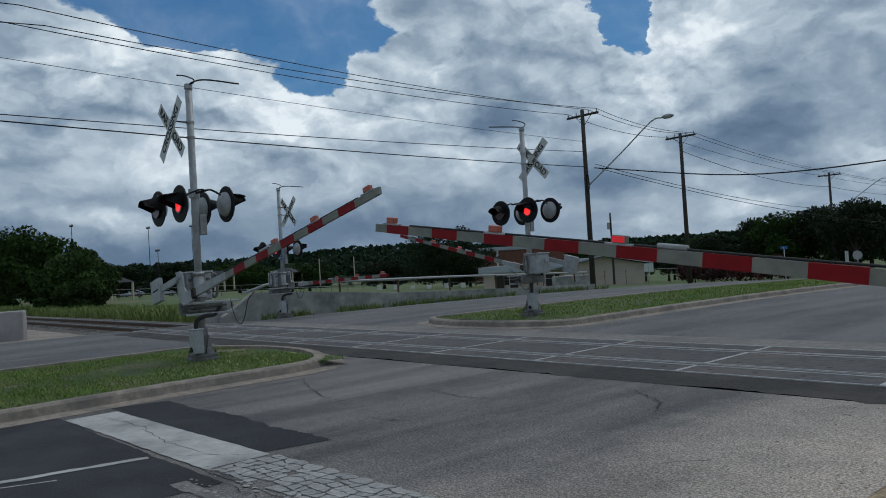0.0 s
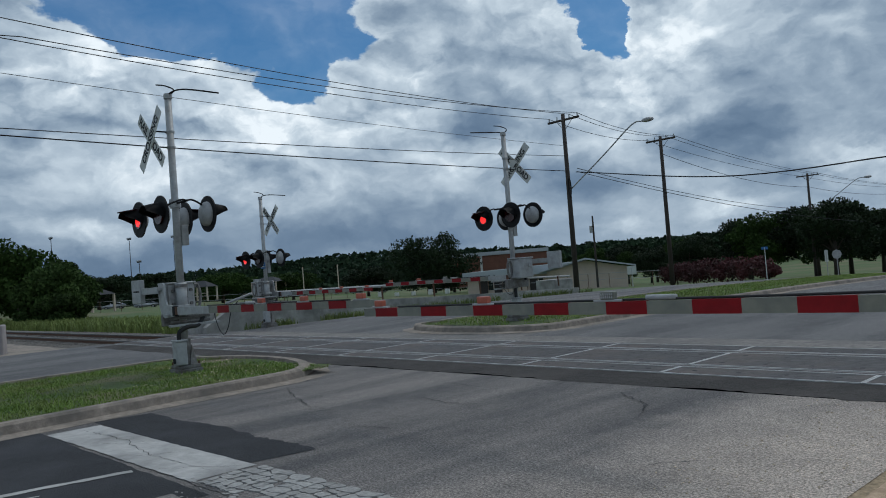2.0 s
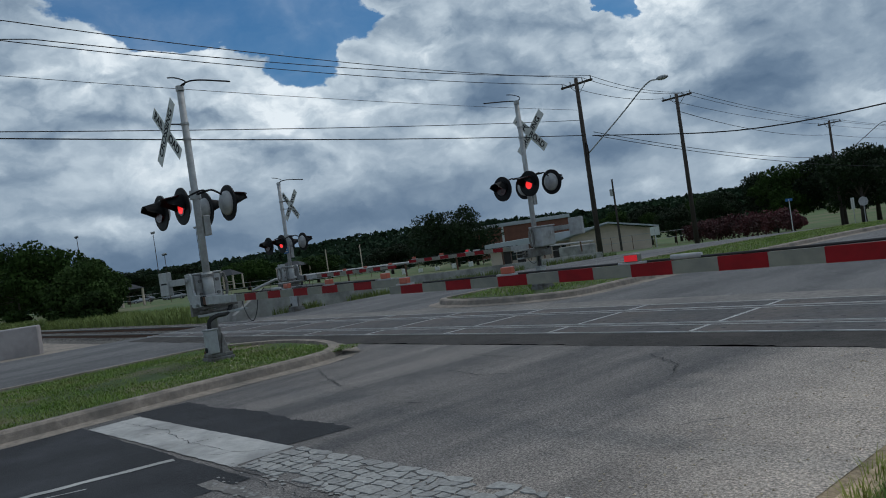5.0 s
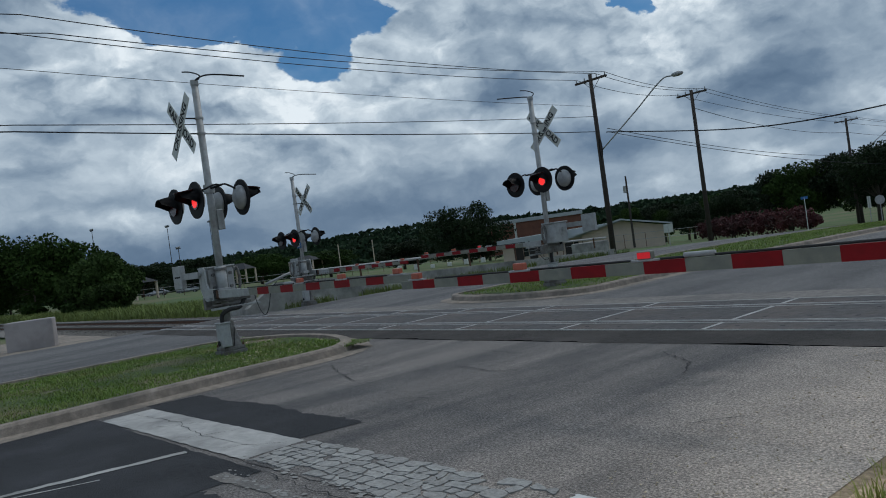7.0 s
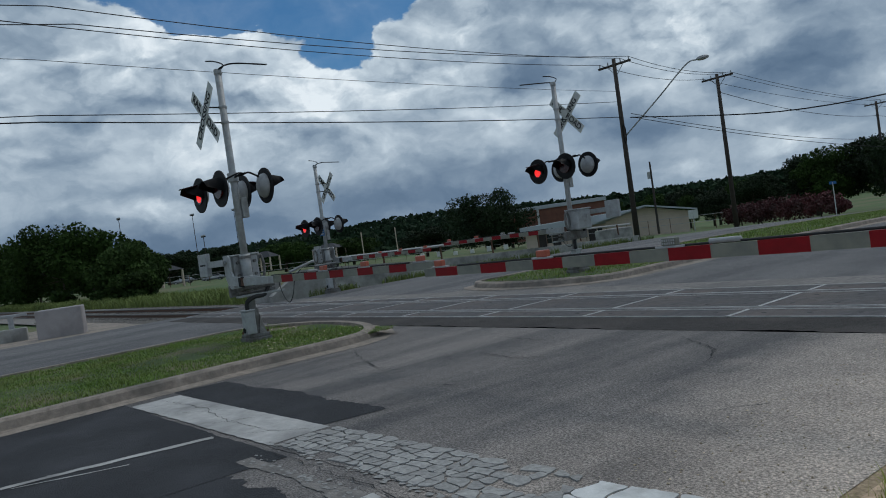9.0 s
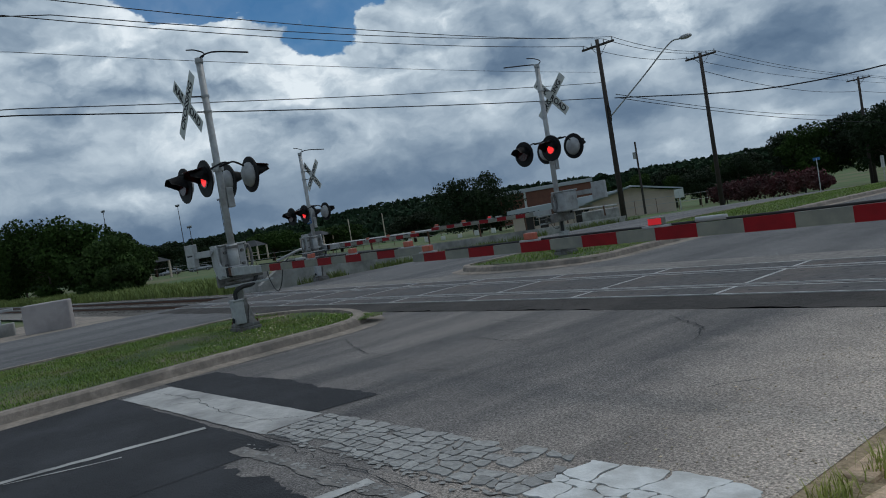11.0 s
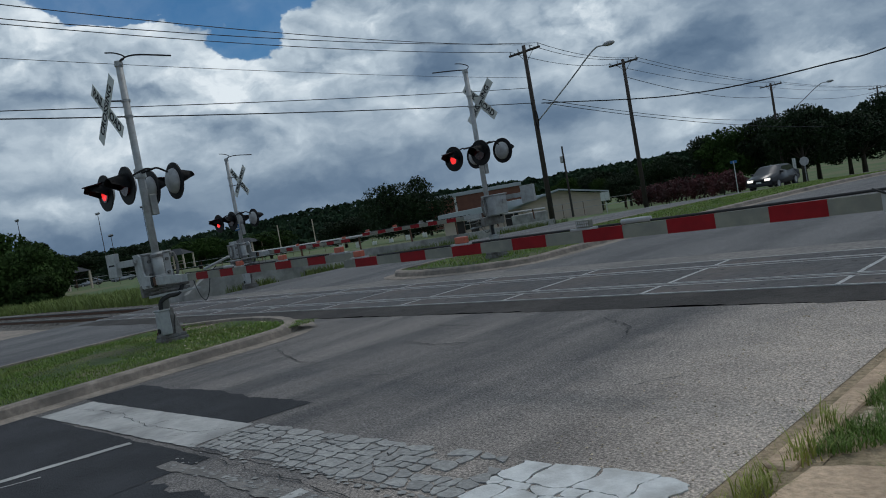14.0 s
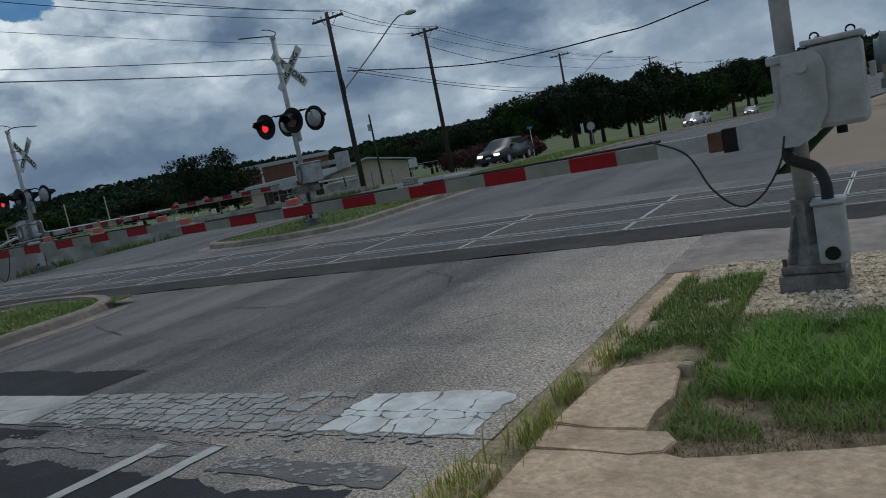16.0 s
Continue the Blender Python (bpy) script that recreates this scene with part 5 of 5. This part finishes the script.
stones("verge_gravel", area(-1.6, 2.6, 4.45, 6.5, 26000, 0.003, 0.5, 1.8), 0.014, STONE, "loose beige gravel stones", 1)
stones("road_grit", area(-3.2, -1.7, 2.6, 8.0, 500, 0.004), 0.009, STONE, "loose grit on the road edge", 2)
stones("median_pebbles", area(-15.0, -11.2, 4.6, 7.4, 420, 0.11), 0.02, STONE, "pale stones in the median grass", 3)
stones("track_ballast", area(-46, -25.0, 7.9, 12.6, 12000, -0.15), 0.055, BALLAST, "grey brown ballast stones of the track", 4)
structure("ballast_bed", sheet(-220, -24.9, 7.7, 13.0, -0.18, 0.8, 4), BALLAST, "grey brown ballast bed", "track")
structure("apron", sheet(-34, -26.0, 2.5, 7.75, -0.01, 0.8, 1), CONCRETE, "dusty concrete apron beside the track", "ground")
structure("field_path", sheet(-110, -33, 20.2, 21.4, -0.25, 0.6, 4), DIRT, "pale dirt path across the field", "ground")
for k in range(34):
    sleeper = box(-25.7 - 0.55 * k - 0.11, -25.7 - 0.55 * k + 0.11, 9.0, 11.56, -0.25, -0.13)
    tagged(finish(sleeper, "sleeper", POLE_WOOD), "dark weathered wooden railway sleeper in ballast", "sleeper", "sleepers")


# ---- cars ----
def car(paint, label, tall=1.45, lit=True):
    ob = thing("car", pose(0, 0, 0), label, "car", "cars")
    side = [(-2.3, 0.35), (-2.32, 0.65), (-2.15, 0.82), (-1.2, 0.98), (-0.45, tall - 0.05), (0.3, tall), (1.15, tall - 0.06), (1.85, 1.02), (2.25, 0.95), (2.3, 0.4), (1.9, 0.28), (-1.9, 0.26)]
    bm = prism(side, -0.88, 0.88)
    for v in bm.verts:
        if v.co.z > 1.0:
            v.co.y *= 0.8
    bmesh.ops.bevel(bm, geom=bm.edges[:], offset=0.05, segments=2, affect="EDGES")
    part("body", bm, paint, ob, "", True)
    part("windscreen", prism([(-1.13, 1.02), (-0.5, tall - 0.1), (-0.47, tall - 0.1), (-1.08, 1.02)], -0.68, 0.68), GLASS, ob)
    for s in (-1, 1):
        part("side_window", prism([(-0.85, 1.03), (-0.35, tall - 0.12), (1.1, tall - 0.13), (1.6, 1.04)], 0.79 * s - 0.02, 0.79 * s + 0.02), GLASS, ob)
        part("headlight", box(-2.36, -2.2, 0.55 * s - 0.18, 0.55 * s + 0.18, 0.62, 0.76, 0.03), HEADLIGHT if lit else BACKS, ob, "lit headlight")
        part("fog_lamp", box(-2.35, -2.28, 0.6 * s - 0.08, 0.6 * s + 0.08, 0.38, 0.46, 0.02), HEADLIGHT if lit else BACKS, ob)
        part("mirror", box(-0.95, -0.75, 0.95 * s - 0.1, 0.95 * s + 0.1, 0.98, 1.12, 0.03), paint, ob)
        for x in (-1.45, 1.4):
            w = part("wheel", rod((x, 0.7 * s, 0.33), (x, 0.9 * s, 0.33), 0.33, 0.33, 20), RUBBER, ob, "black tyre")
            part("rim", rod((x, 0.89 * s, 0.33), (x, 0.915 * s, 0.33), 0.2, 0.2, 12), BACKS, w)
    part("grille", box(-2.345, -2.3, -0.4, 0.4, 0.5, 0.72, 0.02), BLACK, ob)
    part("bumper", box(-2.36, -2.25, -0.8, 0.8, 0.3, 0.48, 0.03), paint, ob)
    plate = part("plate", box(-2.37, -2.355, -0.16, 0.16, 0.5, 0.6), SIGN_WHITE, ob)
    return ob


SUV = car(CAR_DARK, "dark saloon car with lit headlights on the roadway", 1.5)
SILVER_CARS = [car(CAR_SILVER, "silver car coming along the far roadway", 1.45), car(CAR_SILVER, "pale car coming along the far roadway", 1.6), car(CAR_SILVER, "small pale car far along the roadway", 1.45)]


# ---- signs and far things ----
def post_sign(x, y, high, label, board, board_material, name="road_sign", post_material=None):
    ob = thing(name, pose(x, y, fall(x, y)), label, "sign", "signs")
    part("post", rod((0, 0, -0.1), (0, 0, high), 0.035, 0.03, 8), post_material or BACKS, ob)
    if board:
        part("board", board, board_material, ob)
    return ob


octo = rod((0, -0.02, 1.75), (0, 0.0, 1.75), 0.4, 0.4, 8)
post_sign(-25.0, 68, 2.1, "grey back of a stop sign on a post", octo, BACKS)
post_sign(-26.6, 70, 2.2, "narrow white sign on a post", box(-0.14, 0.14, -0.02, 0, 1.2, 2.2), SIGN_WHITE)
post_sign(-25.6, 56, 2.35, "white post with small blue plate", box(-0.25, 0.25, -0.02, 0, 2.2, 2.4), BLUE, post_material=SIGN_WHITE)
post_sign(-33.2, 50, 1.3, "plain white board on a post", box(-0.4, 0.4, -0.02, 0.02, 0.85, 1.5, 0.01), SIGN_WHITE)
plate = part("plate", box(-0.16, 0.16, -0.085, -0.075, 2.1, 2.32, 0.004), BLUE, SIGNALS[3][0], "small blue plate")
for k in range(2):
    part("plate_bar", box(-0.11, 0.11, -0.09, -0.086, 2.15 + 0.08 * k, 2.19 + 0.08 * k), SIGN_WHITE, plate)


def tank_trailer():
    ob = thing("tank_trailer", pose(1.9, 30.5, fall(0, 30)), "grey green tank trailer on the dirt lot", "trailer")
    bm = rod((-2.7, 0, 1.65), (3.5, 0, 1.65), 0.75, 0.75, 24)
    bmesh.ops.bevel(bm, geom=[e for e in bm.edges if abs(e.verts[0].co.x - e.verts[1].co.x) < 0.01], offset=0.2, segments=3, affect="EDGES")
    part("tank", bm, TANK, ob, "rounded grey tank", True)
    part("skirt", box(-2.5, 3.4, -0.78, 0.78, 0.85, 1.3, 0.03), DIRT, ob, "dusty side panel")
    part("chassis", box(-2.6, 3.5, -0.6, 0.6, 0.5, 0.85, 0.03), TANK, ob)
    for x in (-1.9, 1.4, 2.4):
        for s in (-1, 1):
            part("wheel", rod((x, 0.55 * s, 0.45), (x, 0.85 * s, 0.45), 0.45, 0.45, 16), RUBBER, ob)
    part("vent", rod((-1.9, 0, 2.35), (-1.9, 0, 3.2), 0.05, 0.05, 8), BLACK, ob)
    part("hatch", rod((-1.5, 0, 2.36), (-1.5, 0, 2.5), 0.3, 0.3, 14), TANK, ob)


tank_trailer()


def pavilion(x, y, turn, s=1.0):
    ob = thing("field_shelter", pose(x, y, -0.5, 0, 0, turn), "open shelter with dark hipped roof on the sports field", "shelter", "shelters")
    bm = bmesh.new()
    base = [bm.verts.new((a * 4.6 * s, b * 3.4 * s, 2.2)) for a, b in ((-1, -1), (1, -1), (1, 1), (-1, 1))]
    top = [bm.verts.new((a * 1.6 * s, 0, 3.3)) for a in (-1, 1)]
    for f in ((base[0], base[1], top[1], top[0]), (base[1], base[2], top[1]), (base[2], base[3], top[0], top[1]), (base[3], base[0], top[0]), base[::-1]):
        bm.faces.new(f)
    part("roof", bm, ROOF_GREY, ob)
    for a in (-1, 1):
        for b in (-1, 1):
            part("post", box(a * 4.2 * s - 0.12, a * 4.2 * s + 0.12, b * 3 * s - 0.12, b * 3 * s + 0.12, -0.3, 2.25), TAN, ob)
    for z in (0.5, 1.0):
        part("rail", box(-4.2 * s, 4.2 * s, -3.05 * s, -2.95 * s, z, z + 0.12), TAN, ob)


ROOF_GREY = mat("shelter_roof", (0.06, 0.063, 0.068), (0.04, 0.043, 0.047), 1, 0.8, spec=0.2)
pavilion(-104.6, 33.9, 20, 0.55)
pavilion(-116, 34.0, 30, 0.5)
pavilion(-150, 86, 30, 0.7)
pavilion(-132, 62, 30, 0.5)


def floodlight(x, y, high):
    ob = thing("floodlight_mast", pose(x, y, -1.0), "thin floodlight mast at the sports field", "floodlight", "floodlight masts")
    part("pole", rod((0, 0, 0), (0, 0, high), 0.1, 0.06, 8), POLE_WOOD, ob)
    part("bar", box(-1.0, 1.0, -0.08, 0.08, high - 0.1, high + 0.1), BLACK, ob)
    for k in (-0.8, -0.3, 0.3, 0.8):
        part("lamp", box(k - 0.14, k + 0.14, -0.2, 0.1, high + 0.1, high + 0.35, 0.03), BACKS, ob)


for x, y, h in ((-170, 48, 15), (-165, 62, 14), (-175, 76, 15), (-150, 58, 8.5), (-180, 36, 13)):
    floodlight(x, y, h)
for x, y in ((-126.8, 80.2), (-123.1, 85.7)):
    post = thing("tall_post", pose(x, y, -1.2), "tall thin pale post on the sports field", "post", "field posts")
    part("pole", rod((0, 0, 0), (0, 0, 5.2), 0.1, 0.1, 8), TAN, post)


def field_fence(x0, y0, x1, y1, n, high, label):
    ob = thing("field_fence", pose(0, 0, 0), label, "fence", "field fences")
    for k in range(n + 1):
        x, y = x0 + (x1 - x0) * k / n, y0 + (y1 - y0) * k / n
        part("post", rod((x, y, fall(x, y) - 0.2), (x, y, fall(x, y) + high), 0.03, 0.03, 6), RUST, ob)
    for z in (0.5, 1.0):
        part("rail", pipe([(x0, y0, fall(x0, y0) + high * z), (x1, y1, fall(x1, y1) + high * z)], 0.022, 5), BACKS, ob)


field_fence(-96, 25, -78, 52, 14, 1.1, "grey pipe fence along the sports field")
field_fence(-110, 60, -84, 84, 14, 1.2, "pale pipe fence before the woods")
field_fence(-60, 62, -36, 74, 12, 1.3, "wire fence beside the low building")
bench_rng = random.Random(2)
for k in range(6):
    x = -70 + k * 1.5
    z = fall(x, 55 + k)
    mark = thing("white_marker", pose(x, 52 + k * 1.2, z), "small white stone marker on the grass", "marker", "white markers")
    part("stone", box(-0.3, 0.3, -0.1, 0.1, 0, 0.4 + 0.2 * bench_rng.random(), 0.04), SIGN_WHITE, mark)
PARKED = car(CAR_SILVER, "small parked car at the sports field", 1.45, False)
PARKED.matrix_basis = pose(-168, 72, fall(0, 72) - 0.4, 0, 0, 150)
for k in range(3):
    x, y = -165 + k * 7, 58 + 4 * k
    parked = copy_thing(PARKED, pose(x, y, fall(x, y) - 0.4, 0, 0, 60))
    tagged(parked, "small parked car at the sports field", "car", "parked cars")
for n, (x, y, s, tall) in enumerate(((-150, 50, 6, 7), (-160, 66, 6, 8), (-150, 92, 6, 7), (-138, 104, 6, 7), (-120, 108, 5, 7), (-168, 84, 7, 8), (-175, 55, 6, 7), (-165, 40, 6, 7), (-160, 25, 6, 7), (-110, 104, 5, 6))):
    t = copy_thing(OAKS[n % 3], pose(x, y, fall(x, y) - 1.0, 0, 0, 50 * n))
    t.scale = (s / 4.2, s / 4.2, tall / 8)


# ---- crossing panels ----
def panels():
    bed = structure("crossing_bed", box(-25.0, 7.5, 8.9, 11.66, -0.28, -0.05), BLACK, "dark bed under the crossing panels", "track")
    meshes = {}
    for key, (y0, y1) in dict(near=(8.9, 9.475), middle=(9.66, 10.895), far=(11.085, 11.66)).items():
        bm = box(0.02, 2.46, y0 + 0.025, y1 - 0.025, -0.05, 0.012, 0.006)
        edge = bmesh.new()
        for a, b in ((y0, y0 + 0.02), (y1 - 0.02, y1)):
            box(0.0, 2.478, a, b, -0.05, 0.016, 0.0, edge)
        box(0.0, 0.02, y0, y1, -0.05, 0.015, 0.0, edge)
        box(2.46, 2.478, y0, y1, -0.05, 0.015, 0.0, edge)
        holes = bmesh.new()
        for hx in (0.35, 0.95, 1.55, 2.15):
            for hy in ((0.5,) if key != "middle" else (0.22, 0.78)):
                rod((hx, y0 + (y1 - y0) * hy, 0.005), (hx, y0 + (y1 - y0) * hy, 0.0135), 0.035, 0.035, 10, holes)
        for name, b, m in (("panel", bm, PANEL), ("steel_edge", edge, EDGE_STEEL), ("lifting_hole", holes, BLACK)):
            mesh = bpy.data.meshes.new(name)
            b.to_mesh(mesh)
            b.free()
            mesh.materials.append(m)
            meshes[key, name] = mesh
    for k in range(-9, 4):
        for key in ("near", "middle", "far"):
            p = new("panel", meshes[key, "panel"])
            p.parent = bed
            p.matrix_basis = pose(-3.13 + 2.49 * k, 0, 0)
            for name in ("steel_edge", "lifting_hole"):
                q = new(name, meshes[key, name])
                q.parent = p


panels()
broken_line()


# ---- movement ----
def motions():
    swings = (((0, 12.1), (0.5, 8.6), (1, 5.0), (1.5, 2.0), (2, 0.2), (2.3, 0), (16, 0)),
              ((0, 7.7), (0.5, 3.2), (0.95, 0), (16, 0)),
              ((0, 13.0), (0.5, 8.5), (1, 4.0), (1.5, 1.5), (1.9, 0), (16, 0)),
              ((0, 2.0), (0.6, 0), (16, 0)))
    for (mast, gate, home, shutters, lights), turns in zip(SIGNALS, swings):
        rows = [(t, home @ pose(0, 0, 0, 0, -a, 0)) for t, a in turns]
        walk(gate, rows)
        for glow in lights:
            lit_at, sunk = pose(0, 0, 0), pose(0, -0.012, 0)
            keys = []
            for n in range(-1, 15):
                on = 0.11 + 1.19 * n
                keys += [(on - 0.4, sunk), (on - 0.34, lit_at), (on + 0.22, lit_at), (on + 0.28, sunk)]
            walk(glow, [(0, lit_at)] + [(t, m) for t, m in keys if 0 < t < 16] + [(16, sunk)])
        # the added covers flip so that the lamps flash in turn, 50 times a minute
        for shutter, (x, y, z), face, phase in shutters:
            shut, clear = pose(x, y, z), pose(x, y, z, 82 * face, 0, 0)
            keys = []
            for n in range(-1, 15):
                on = 0.11 + 1.19 * n + (0.595 if phase == 0 else 0.0)
                keys += [(on - 0.33, shut), (on - 0.27, clear), (on + 0.22, clear), (on + 0.28, shut)]
            keys = [(t, m) for t, m in keys if 0 < t < 16]
            first = clear if phase == 1 else shut
            last = clear if phase == 0 else shut
            walk(shutter, [(0, first)] + keys + [(16, last)])
    # traffic on the opposite roadway, towards the crossing
    def drive(ob, x, rows):
        walk(ob, [(t, pose(x, y, fall(x, y), 0, 0, 90)) for t, y in rows])
    drive(SUV, -21.0, [(0, 118), (9, 74), (12, 59.2), (13, 56), (14, 51.4), (15, 46.4), (16, 41.8)])
    for ob, x, y in zip(SILVER_CARS, (-22.6, -21.6, -23.0), (101, 93, 140)):
        drive(ob, x, [(0, y + 85), (8, y + 42), (14.5, y + 8), (16, y)])


motions()
